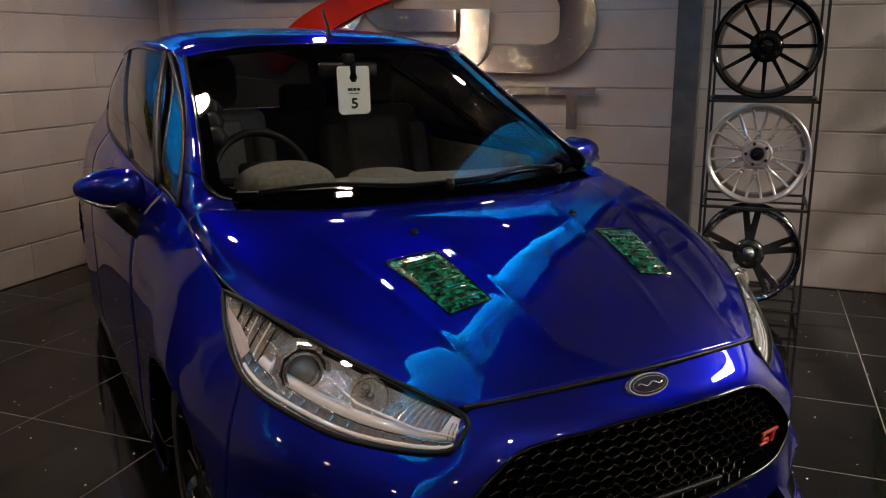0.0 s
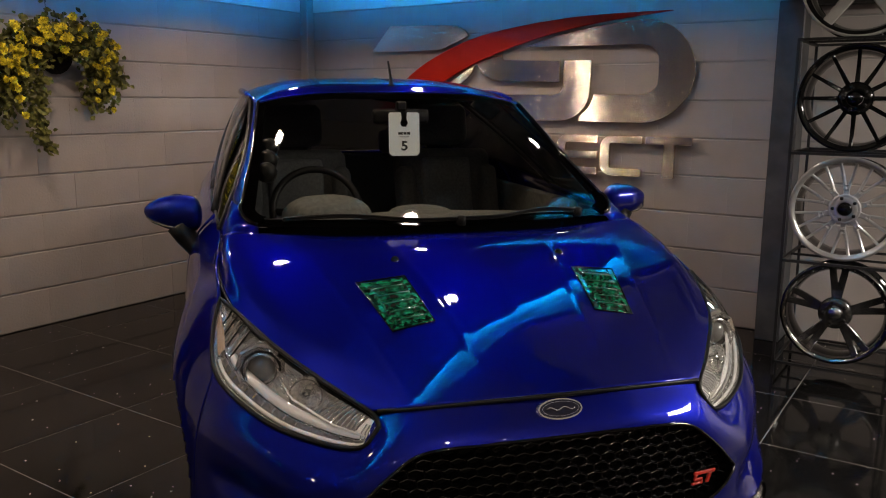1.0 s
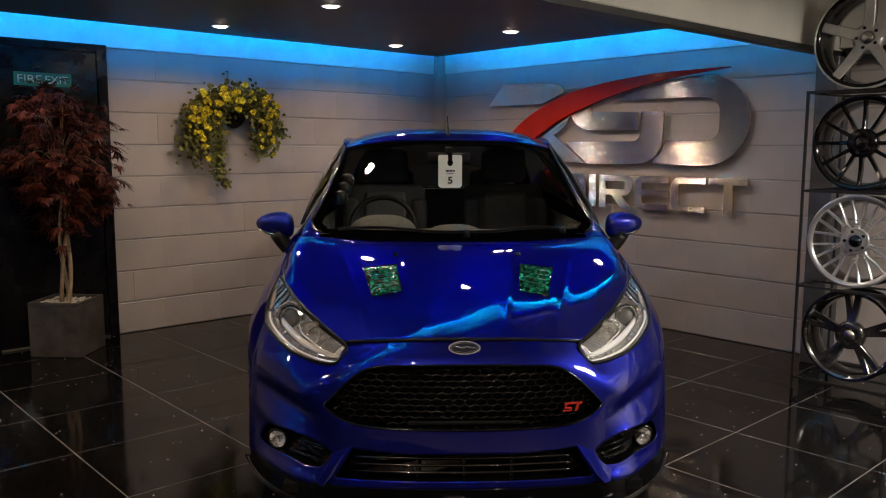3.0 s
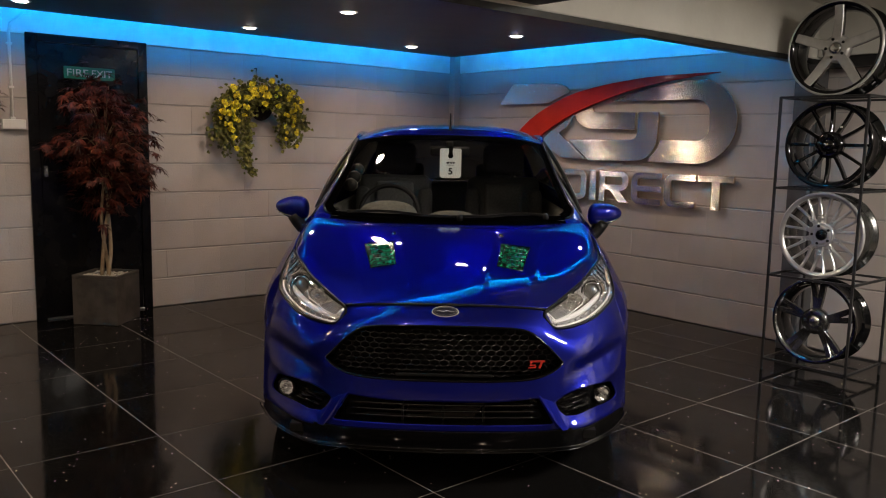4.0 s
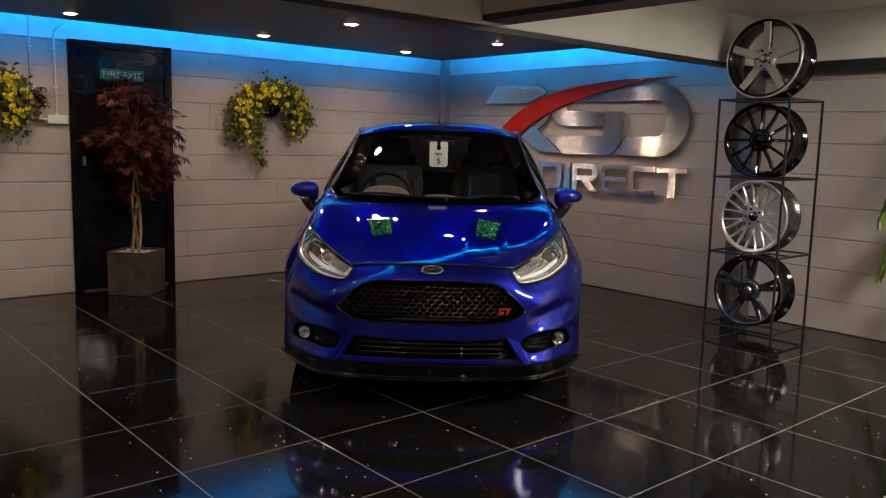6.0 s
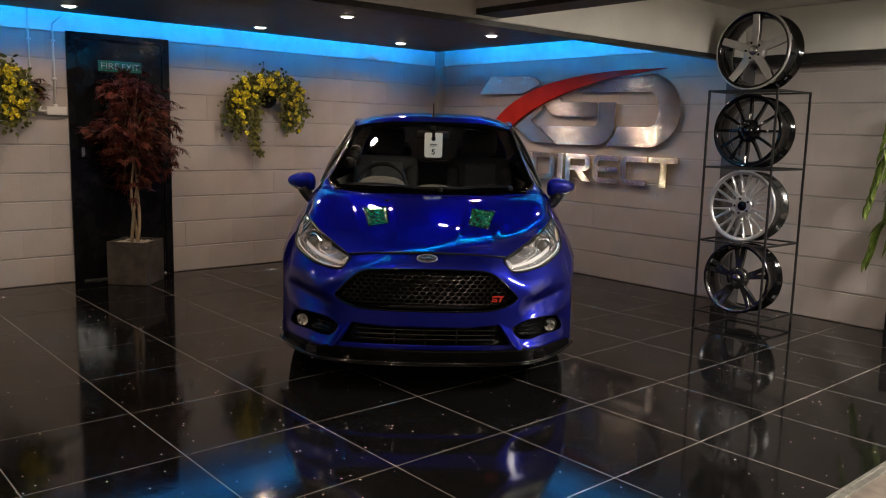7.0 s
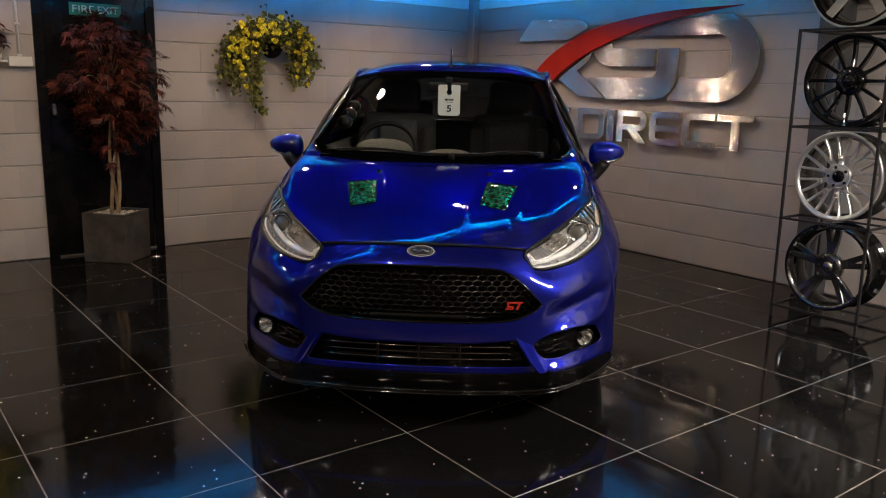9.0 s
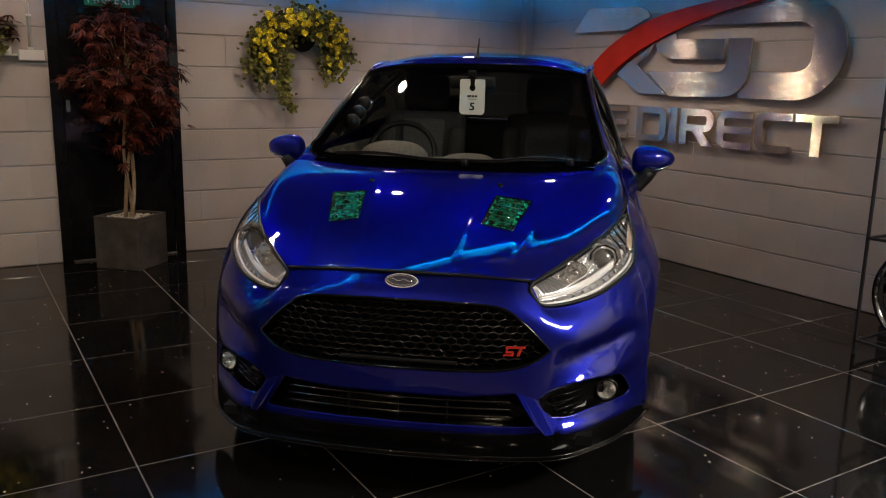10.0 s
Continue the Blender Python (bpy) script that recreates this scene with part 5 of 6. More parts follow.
# cabin
dash_0 = [(-1.045, 0, 0.935), (-1.055, 0.35, 0.938), (-1.09, 0.60, 0.95)]
dash_1 = [(-1.22, 0, 0.950), (-1.22, 0.35, 0.945), (-1.25, 0.62, 0.945)]
dash_2 = [(-1.42, 0, 0.945), (-1.42, 0.35, 0.930), (-1.42, 0.66, 0.925)]
dash_3 = [(-1.50, 0, 0.88), (-1.50, 0.35, 0.86), (-1.48, 0.68, 0.86)]
dash_4 = [(-1.46, 0, 0.55), (-1.46, 0.35, 0.55), (-1.44, 0.68, 0.55)]
part("dashboard", outward(net(loft([dash_0, dash_1, dash_2, dash_3, dash_4], 30, 20), both=True), (-1.0, 0, 0.4)), TRIMGREY, car, "dark grey moulded dashboard", True)
for v0, w, h in ((-0.335, 0.165, 0.080), (0.02, 0.12, 0.030)):
    bm = bmesh.new()
    bmesh.ops.create_uvsphere(bm, u_segments=28, v_segments=14, radius=1)
    for v in bm.verts:
        v.co = (-1.38 + 0.15 * v.co.x, v0 + w * math.copysign(abs(v.co.y) ** 0.8, v.co.y), 0.935 + h * v.co.z)
    part("binnacle", bm, TRIMGREY, car, "dark instrument hood", True)
sw = thing("steering_wheel", "black three-spoke steering wheel", "wheel", pose(-1.60, -0.345, 0.93, 0, 65, 0))
del sw["category"]
sw.parent = car
part("steering_rim", tube([(0.170 * math.cos(k * math.tau / 40), 0.170 * math.sin(k * math.tau / 40), 0) for k in range(40)], 0.0145, seg=10, closed=True), SATINBLACK, sw, "", True)
part("steering_hub", slab(-0.07, 0.07, -0.075, 0.075, -0.05, -0.005, 0.025, seg=3), SATINBLACK, sw, "", True)
for a in (90, 270, 0):
    t = radians(a)
    part("steering_spoke", tube([(0.05 * math.cos(t), 0.05 * math.sin(t), -0.025), (0.164 * math.cos(t), 0.164 * math.sin(t), -0.003)], [0.022, 0.014], seg=8), SATINBLACK, sw, "", True)


def soft_box(c, size, r=0.06, lean=0.0):
    bm = slab(-size[0] / 2, size[0] / 2, -size[1] / 2, size[1] / 2, -size[2] / 2, size[2] / 2, r, seg=4)
    bmesh.ops.rotate(bm, verts=bm.verts[:], cent=(0, 0, 0), matrix=Euler((0, radians(lean), 0)).to_matrix())
    bmesh.ops.translate(bm, verts=bm.verts[:], vec=c)
    return bm


for s in (-1, 1):
    st = thing("front_seat", "charcoal sports seat with grey centre panel", "seat", pose(0, 0, 0))
    del st["category"]
    st.parent = car
    part("cushion", soft_box((-1.98, s * 0.36, 0.50), (0.52, 0.50, 0.16)), FABRIC, st, "", True)
    part("backrest", soft_box((-2.26, s * 0.36, 0.83), (0.13, 0.48, 0.60), 0.05, -16), FABRIC, st, "", True)
    part("back_panel", soft_box((-2.205, s * 0.36, 0.84), (0.06, 0.25, 0.50), 0.025, -16), GREYFABRIC, st, "grey seat centre", True)
    for q in (-1, 1):
        part("bolster", soft_box((-2.19, s * 0.36 + q * 0.205, 0.82), (0.12, 0.09, 0.46), 0.04, -16), FABRIC, st, "", True)
        part("headrest_post", tube([(-2.345, s * 0.36 + q * 0.07, 1.10), (-2.36, s * 0.36 + q * 0.07, 1.20)], 0.006), CHROME, st, "chrome headrest post", True)
    part("headrest", soft_box((-2.36, s * 0.36, 1.235), (0.10, 0.27, 0.20), 0.045, -10), FABRIC, st, "", True)
    part("rear_headrest", soft_box((-3.12, s * 0.33, 1.12), (0.09, 0.26, 0.14), 0.04), FABRIC, car, "", True)
    part("door_card", slab(-2.7, -1.45, s * 0.68 - 0.02, s * 0.68 + 0.02, 0.35, 0.96, 0.015), TRIMGREY, car, "dark inner door panel", True)
    part("speaker_pod", soft_box((-1.52, s * 0.655, 0.90), (0.12, 0.08, 0.12), 0.03), TRIMGREY, car, "", True)
part("rear_bench", soft_box((-3.10, 0, 0.72), (0.20, 1.12, 0.66), 0.06, -12), FABRIC, car, "charcoal rear bench", True)
part("cabin_floor", slab(-3.6, -1.4, -0.66, 0.66, 0.30, 0.34), FABRIC, car, "dark carpet")
part("headlining", net([[Vector((p.x, p.y, p.z - 0.03)) for p in r] for r in loft([roof_1, roof_2, roof_3, roof_4], 16, 10)], both=True), material("headlining_cloth", (0.10, 0.10, 0.10), 0.9), car, "dark headlining", True)
for i in (17, 21, 25):
    q = SCREENNET[i][-3]
    c = Vector((q.x - 0.055, -q.y + 0.035, q.z - 0.03))
    part("gauge_pod", turned(lathe([(0.0005, -0.04), (0.028, -0.035), (0.036, -0.01), (0.036, 0.012), (0.033, 0.016), (0.030, 0.010)], 24, "x"), c, (-1, 0.35, 0.1)), SATINBLACK, car, "round gauge pod on the pillar", True)
    part("gauge_ring", turned(lathe([(0.0362, 0.010), (0.0378, 0.012), (0.0362, 0.015), (0.034, 0.015)], 28, "x"), c, (-1, 0.35, 0.1)), CHROME, car, "thin chrome gauge ring", True)
    part("gauge_face", turned(lathe([(0.0005, 0.008), (0.031, 0.008)], 24, "x"), c, (-1, 0.35, 0.1)), INK, car, "dark gauge face")
part("firewall", slab(-1.10, -1.08, -0.66, 0.66, 0.20, 0.93), SATINBLACK, car)
part("parcel_shelf", slab(-3.62, -3.25, -0.52, 0.52, 0.98, 1.0), FABRIC, car)

# ---- wheel stand with four display rims ----
SX0, SX1, SY0, SY1 = 1.055, 1.555, 4.53, 5.00
SHELVES = (0.07, 0.59, 1.115, 1.645)
stand = thing("display_stand", "black square-bar steel tower with four open tiers", "stand")
B = 0.0065
for x in (SX0, SX1):
    for y in (SY0, SY1):
        part("upright", slab(x - B, x + B, y - B, y + B, 0.0, SHELVES[-1] - B), POWDER, stand)
for z in SHELVES:
    for y in (SY0, SY1):
        part("rail", slab(SX0 - B, SX1 + B, y - B, y + B, z - B, z + B), POWDER, stand)
    for x in (SX0, SX1):
        part("rail", slab(x - B, x + B, SY0 + B, SY1 - B, z - B, z + B), POWDER, stand)
    for y in (4.74,):
        part("cradle_bar", slab(SX0 + B, SX1 - B, y - 0.005, y + 0.005, z - 0.005, z + B), POWDER, stand)


def rim(label, r, z, face_mat, barrel_mat, spokes, style, dx=0.0, lip_mat=None):
    """A bare alloy wheel that stands on edge and faces -y."""
    w = thing("alloy_wheel", label, "wheel rim", pose(1.300 + dx, 4.635, z + r + B, -3, 0, 0), "display alloy wheels")
    part("barrel", lathe([(r * 0.90, 0.006), (r * 0.885, 0.03), (r * 0.86, 0.06), (r * 0.84, 0.12), (r * 0.88, 0.17), (r * 0.955, 0.19), (r * 0.99, 0.195), (r * 0.99, 0.203), (r * 0.97, 0.205), (r * 0.93, 0.198), (r * 0.86, 0.175), (r * 0.82, 0.12), (r * 0.84, 0.06), (r * 0.90, 0.03)], 64, "y"), barrel_mat, w, "", True)
    part("outer_lip", lathe([(r * 0.885, 0.012), (r * 0.90, 0.002), (r * 0.955, -0.004), (r * 0.985, -0.004), (r, 0.002), (r, 0.012), (r * 0.97, 0.022), (r * 0.90, 0.026)], 64, "y"), lip_mat or face_mat, w, "", True)
    hub = 0.82 if style == "mesh" else 1.0
    part("hub", lathe([(0.036, 0.012), (0.060 * hub, 0.010), (0.078 * hub, 0.020), (0.080 * hub, 0.055), (0.03, 0.06)], 32, "y"), face_mat, w, "", True)
    part("centre_cap", lathe([(0.0005, 0.004), (0.024, 0.005), (0.031, 0.010), (0.033, 0.02)], 24, "y"), SATINCHROME if style in ("five", "double") else GLOSSBLACK, w, "round centre cap", True)
    for k in range(5):
        a = math.tau * (k + 0.5) / 5
        part("bolt_hole", slab(0.053 * math.cos(a) - 0.008, 0.053 * math.cos(a) + 0.008, 0.004, 0.012, 0.053 * math.sin(a) - 0.008, 0.053 * math.sin(a) + 0.008, 0.006, seg=2), SATINBLACK, w, "", True)

    def spoke(a0, w0, w1, y0, y1, mat, r0=0.055, r1=0.93, lean=0.0, depth=0.030, name="spoke", side_mat=None, off=0.0):
        bm = bmesh.new()
        rings = []
        for k in range(7):
            f = k / 6
            q = r0 + (r * r1 - r0) * f
            hw = w0 + (w1 - w0) * f
            y = y0 + (y1 - y0) * f + 0.012 * math.sin(math.pi * f)
            c = lean * f + off
            e = min(0.004, hw * 0.5)
            sec = [(-hw, y + e), (-hw + e, y), (hw - e, y), (hw, y + e), (hw * 0.8, y + depth), (-hw * 0.8, y + depth)]
            rings.append([bm.verts.new((q, d, t + c)) for t, d in sec])
        for A, C in zip(rings, rings[1:]):
            for k in range(6):
                f = bm.faces.new((A[k], A[(k + 1) % 6], C[(k + 1) % 6], C[k]))
                f.material_index = 0 if k in (0, 1, 2) or not side_mat else 1
        bm.faces.new(rings[0])
        bm.faces.new(rings[-1][::-1])
        bmesh.ops.recalc_face_normals(bm, faces=bm.faces[:])
        bmesh.ops.rotate(bm, verts=bm.verts[:], cent=(0, 0, 0), matrix=Euler((0, -a0, 0)).to_matrix())
        part(name, bm, [mat, side_mat] if side_mat else mat, w)

    if style == "mesh":
        part("hub_disc", lathe([(0.06, 0.012), (0.068, 0.010), (0.072, 0.014), (0.070, 0.045)], 40, "y"), face_mat, w, "", True)
    for k in range(spokes):
        a = math.tau * k / spokes + math.pi / 2
        if style == "five":
            spoke(a, 0.029, 0.025, 0.010, 0.001, face_mat, r1=0.965, depth=0.045, side_mat=GLOSSBLACK)
        elif style == "thin":
            spoke(a, 0.011, 0.0075, 0.016, 0.006, face_mat, depth=0.034)
        elif style == "mesh":
            spoke(a, 0.0155, 0.0125, 0.011, 0.010, face_mat, r0=0.055, r1=0.47, depth=0.03, name="spoke_root")
            for q in (-1, 1):
                spoke(a, 0.0082, 0.0068, 0.010, 0.003, face_mat, r0=0.098, off=q * 0.0055, lean=q * 0.034, depth=0.026)
        else:
            for q in (-1, 1):
                spoke(a + q * 0.03, 0.0180, 0.0165, 0.022, 0.012, face_mat, lean=q * 0.024, depth=0.034, side_mat=GLOSSBLACK)
    if style == "five":
        part("machined_edge", lathe([(r * 0.955, -0.004), (r * 0.958, -0.0055), (r * 0.985, -0.0055), (r * 1.001, 0.001), (r * 1.001, 0.004)], 64, "y"), face_mat, w, "bright machined rim edge", True)
    if style == "double":
        for k in range(30):
            a = math.tau * k / 30
            part("rivet", slab(r * 0.915 * math.cos(a) - 0.004, r * 0.915 * math.cos(a) + 0.004, -0.004, 0.004, r * 0.915 * math.sin(a) - 0.004, r * 0.915 * math.sin(a) + 0.004, 0.003), SATINCHROME, w)
    return w


MACHINED = vary(material("machined_alloy", (0.6, 0.59, 0.57), 0.34, 0.6), (0.54, 0.53, 0.51), (0.64, 0.63, 0.61), 20, 4)
SILVER = vary(material("silver_alloy_paint", (0.52, 0.52, 0.52), 0.30, 0.75, 0.6), (0.48, 0.48, 0.48), (0.56, 0.56, 0.56), 20, 4)
DARKALLOY = vary(material("dark_polished_alloy", (0.10, 0.10, 0.10), 0.22, 0.85, 0.5), (0.08, 0.08, 0.08), (0.13, 0.13, 0.13), 20, 4)
rim("machined five-spoke alloy wheel with black barrel", 0.272, SHELVES[3], MACHINED, GLOSSBLACK, 5, "five", -0.005, GLOSSBLACK)
rim("gloss black twelve-spoke alloy wheel on steel stand", 0.254, SHELVES[2], GLOSSBLACK, GLOSSBLACK, 12, "thin", 0.0)
rim("silver mesh-spoke alloy wheel on steel stand", 0.252, SHELVES[1], SILVER, DARKALLOY, 10, "mesh", 0.0)
rim("black double-spoke alloy wheel with polished lip", 0.253, SHELVES[0], DARKALLOY, GLOSSBLACK, 5, "double", 0.0, material("polished_lip", (0.20, 0.20, 0.20), 0.16, 1.0))

# ---- steel sign on the block wall ----
emblem = thing("wall_emblem", "large brushed steel wall emblem with red swoosh", "sign")
YF = 5.260


def plate(name, outline, mat, y=YF, depth=0.022, label=""):
    bm = bmesh.new()
    prism(outline, depth, "xz", y + depth, bm)
    ob = part(name, bm, mat, emblem, label)
    b = ob.modifiers.new("edge", "BEVEL")
    b.width, b.segments, b.limit_method = 0.002, 1, "ANGLE"
    return ob


def arc(cx, cz, rx, rz, a0, a1, n=14):
    return [(cx + rx * math.cos(radians(a0 + (a1 - a0) * k / (n - 1))), cz + rz * math.sin(radians(a0 + (a1 - a0) * k / (n - 1)))) for k in range(n)]


plate("cap_plate", [(-2.085, 1.708), (-1.912, 1.893), (-1.41, 1.876)] + arc(-1.39, 1.78, 0.16, 0.094, 80, 8, 8) + [(-1.47, 1.706)], STEEL)
up = spline([(-2.02, 1.27, 0), (-1.83, 1.440, 0), (-1.67, 1.565, 0), (-1.48, 1.666, 0), (-1.22, 1.765, 0), (-0.935, 1.826, 0), (-0.59, 1.868, 0), (-0.28, 1.888, 0), (0.205, 1.892, 0)], 40)
lo = spline([(0.205, 1.888, 0), (-0.04, 1.863, 0), (-0.30, 1.833, 0), (-0.61, 1.777, 0), (-0.925, 1.692, 0), (-1.22, 1.585, 0), (-1.48, 1.455, 0), (-1.69, 1.300, 0), (-1.78, 1.22, 0)], 40)
plate("red_swoosh", [(p.x, p.y) for p in up] + [(p.x, p.y) for p in lo], RED, 5.240, 0.03, "red enamelled swoosh")
plate("bow_plate", [(-0.78, 1.707), (-0.60, 1.762), (-0.29, 1.818), (-0.04, 1.846), (0.10, 1.848)] + arc(0.02, 1.535, 0.338, 0.315, 72, -86, 26) + [(-0.385, 1.226)] + arc(-0.47, 1.42, 0.185, 0.175, -62, -6, 7) + [(0.02, 1.396)] + arc(0.02, 1.48, 0.112, 0.084, -78, 0, 7) + [(0.132, 1.60)] + arc(0.01, 1.60, 0.122, 0.10, 12, 82, 7), STEEL)
plate("hook_plate", [(-0.990, 1.219), (-0.56, 1.226)] + arc(-0.53, 1.42, 0.218, 0.194, -80, -4, 10) + [(-0.307, 1.612), (-0.500, 1.615), (-0.502, 1.46)] + arc(-0.575, 1.46, 0.072, 0.064, -10, -80, 6) + [(-1.222, 1.397)], STEEL)
plate("bar_plate", [(-0.528, 1.477), (-0.527, 1.613), (-0.955, 1.627), (-0.965, 1.664), (-1.168, 1.606)] + arc(-0.955, 1.62, 0.20, 0.137, 190, 262, 9), STEEL)
plate("leg_plate", [(-1.552, 1.378), (-1.47, 1.438), (-1.30, 1.532), (-1.180, 1.598), (-1.192, 1.557), (-1.239, 1.507), (-1.335, 1.450), (-1.012, 1.227), (-1.302, 1.236)], STEEL)

# ---- raised word below the emblem: square letters of even strokes with rounded shoulders ----
word = thing("steel_lettering", "brushed steel raised letters reading DIRECT on wall", "sign")
LOW, HIGH, BAR, STEM = 0.888, 1.140, 0.047, 0.062


def letter(outlines):
    """One letter from flat pieces that meet edge to edge."""
    bm = bmesh.new()
    for o in outlines:
        prism(o, 0.026, "xz", 5.283, bm)
    bmesh.ops.remove_doubles(bm, verts=bm.verts[:], dist=1e-5)
    part("letter", bm, STEEL, word)


def rect(x0, x1, z0, z1):
    return [(x0, z0), (x1, z0), (x1, z1), (x0, z1)]


def shoulder(x, z, right, top, r=0.075):
    """The quarter ring at a letter's rounded corner, whose outer corner would be (x, z)."""
    sx, sz = (1 if right else -1), (1 if top else -1)
    cx, cz = x - sx * r, z - sz * r
    outer = [(cx + sx * r * math.cos(a), cz + sz * r * math.sin(a)) for a in [k * math.pi / 12 for k in range(7)]]
    inner = [(cx + sx * (r - STEM) * math.cos(a), cz + sz * (r - BAR) * math.sin(a)) for a in [k * math.pi / 12 for k in range(7)]]
    return outer + inner[::-1]


R = 0.075
x0, x1 = -1.297, -0.995                                                    # D
letter([rect(x0, x0 + STEM, LOW, HIGH), rect(x0 + STEM, x1 - R, HIGH - BAR, HIGH), rect(x0 + STEM, x1 - R, LOW, LOW + BAR), rect(x1 - STEM, x1, LOW + R, HIGH - R), shoulder(x1, HIGH, True, True), shoulder(x1, LOW, True, False)])
letter([rect(-0.964, -0.892, LOW, HIGH)])                                   # I
x0, x1, mid = -0.860, -0.560, 0.985                                        # R
letter([rect(x0, x0 + STEM, LOW, HIGH), rect(x0 + STEM, x1 - R, HIGH - BAR, HIGH), rect(x0 + STEM, x1 - R, mid, mid + BAR), rect(x1 - STEM, x1, mid + R, HIGH - R), shoulder(x1, HIGH, True, True), shoulder(x1, mid, True, False), [(-0.745, mid), (-0.655, LOW), (-0.556, LOW), (-0.655, mid)]])
x0, x1 = -0.532, -0.246                                                    # E
letter([rect(x0, x0 + STEM, LOW + R, HIGH - R), rect(x0 + R, x1, HIGH - BAR, HIGH), rect(x0 + R, x1, LOW, LOW + BAR), rect(x0 + STEM, x1, 0.990, 0.990 + BAR), shoulder(x0, HIGH, False, True), shoulder(x0, LOW, False, False)])
x0, x1 = -0.224, 0.052                                                     # C
letter([rect(x0, x0 + STEM, LOW + R, HIGH - R), rect(x0 + R, x1, HIGH - BAR, HIGH), rect(x0 + R, x1, LOW, LOW + BAR), shoulder(x0, HIGH, False, True), shoulder(x0, LOW, False, False)])
letter([rect(0.074, 0.364, HIGH - BAR, HIGH), rect(0.190, 0.258, LOW, HIGH - BAR)])  # T
for z0, z1 in ((1.093, 1.140), (0.990, 1.037), (0.888, 0.935)):
    part("letter_bar", slab(-1.68, -1.395, 5.257, 5.283, z0, z1, 0.003), STEEL, word)
for x in (-1.265, -0.93, -0.83, -0.40, -0.10, 0.22):
    part("standoff", slab(x - 0.006, x + 0.006, 5.281, WY + 0.002, 1.112, 1.124), SATINCHROME, word)
for x, z in ((-1.7, 1.79), (-1.5, 1.55), (-0.3, 1.78), (0.25, 1.5), (-0.15, 1.31), (-0.9, 1.31), (-0.8, 1.55), (-1.25, 1.30)):
    part("standoff", slab(x - 0.007, x + 0.007, 5.267, WY + 0.002, z - 0.007, z + 0.007), SATINCHROME, emblem)


# ---- plants ----
def leafy(name, c0, c1, rough=0.5):
    m = vary(material(name, c0, rough, Specular_IOR_Level=0.2), c0, c1, 30, 3)
    geo = node(m, "ShaderNodeNewGeometry")
    hsv = node(m, "ShaderNodeHueSaturation")
    mr = node(m, "ShaderNodeMapRange")
    mr.inputs["To Min"].default_value, mr.inputs["To Max"].default_value = 0.35, 1.7
    link(m, geo, "Random Per Island", mr, 0)
    link(m, mr, 0, hsv, "Value")
    b = m.node_tree.nodes["Principled BSDF"]
    src = b.inputs["Base Color"].links[0].from_socket
    m.node_tree.links.new(src, hsv.inputs["Color"])
    link(m, hsv, 0, b, "Base Color")
    return m


LEAF = leafy("ivy_leaf", (0.058, 0.062, 0.013), (0.17, 0.165, 0.042))
PETAL = leafy("yellow_petal", (0.52, 0.42, 0.015), (0.68, 0.58, 0.05))
MAROON = leafy("maroon_leaf", (0.028, 0.0050, 0.0032), (0.105, 0.022, 0.011))
PALM = leafy("palm_leaf", (0.06, 0.11, 0.015), (0.13, 0.17, 0.03))
BARK = vary(material("pale_stem", (0.34, 0.25, 0.15), 0.7), (0.28, 0.20, 0.12), (0.42, 0.32, 0.20), 25, 5, 0.3, 60)
CONCRETE = vary(material("grey_fibre_cement", (0.036, 0.031, 0.027), 0.75), (0.032, 0.027, 0.023), (0.070, 0.060, 0.051), 9, 8, 0.4, 60)
PEBBLE = vary(material("pale_pebbles", (0.5, 0.46, 0.38), 0.8), (0.42, 0.38, 0.31), (0.58, 0.54, 0.46), 40, 3)
SOIL = vary(material("dark_fibre_liner", (0.02, 0.016, 0.012), 0.95), (0.014, 0.011, 0.009), (0.03, 0.024, 0.018), 40, 6, 0.6, 150)


def leaf(bm, place, ahead, up, length, width, fold=0.25, droop=0.2):
    """One folded leaf blade."""
    a = Vector(ahead).normalized()
    s = a.cross(Vector(up))
    s = s.normalized() if s.length > 1e-4 else Vector((1, 0, 0))
    n = s.cross(a)
    p = Vector(place)
    pts = []
    for f, w in ((0.0, 0.0), (0.35, 1.0), (0.7, 0.75), (1.0, 0.0)):
        c = p + a * (length * f) - n * (droop * length * f * f)
        pts.append((c, w * width / 2))
    v0, v3 = bm.verts.new(pts[0][0]), bm.verts.new(pts[3][0])
    m1, m2 = bm.verts.new(pts[1][0]), bm.verts.new(pts[2][0])
    for q in (-1, 1):
        e1 = bm.verts.new(pts[1][0] + s * q * pts[1][1] + n * fold * pts[1][1])
        e2 = bm.verts.new(pts[2][0] + s * q * pts[2][1] + n * fold * pts[2][1])
        bm.faces.new((v0, e1, m1) if q > 0 else (v0, m1, e1))
        bm.faces.new((m1, e1, e2, m2) if q > 0 else (m1, m2, e2, e1))
        bm.faces.new((m2, e2, v3) if q > 0 else (m2, v3, e2))


def bloom_mesh():
    bm = bmesh.new()
    rng = random.Random(3)
    for ring, (n, tilt, ln) in enumerate(((9, 0.25, 0.030), (8, 0.7, 0.026), (6, 1.15, 0.020))):
        for k in range(n):
            a = math.tau * k / n + ring * 0.4
            d = Vector((math.sin(tilt), math.cos(a) * math.cos(tilt), math.sin(a) * math.cos(tilt)))
            leaf(bm, (0, 0, 0), d, (1, 0, 0), ln * rng.uniform(0.85, 1.1), ln * 0.75, 0.3, 0.25)
    me = bpy.data.meshes.new("bloom")
    bm.to_mesh(me)
    bm.free()
    me.materials.append(PETAL)
    return me


BLOOM = bloom_mesh()


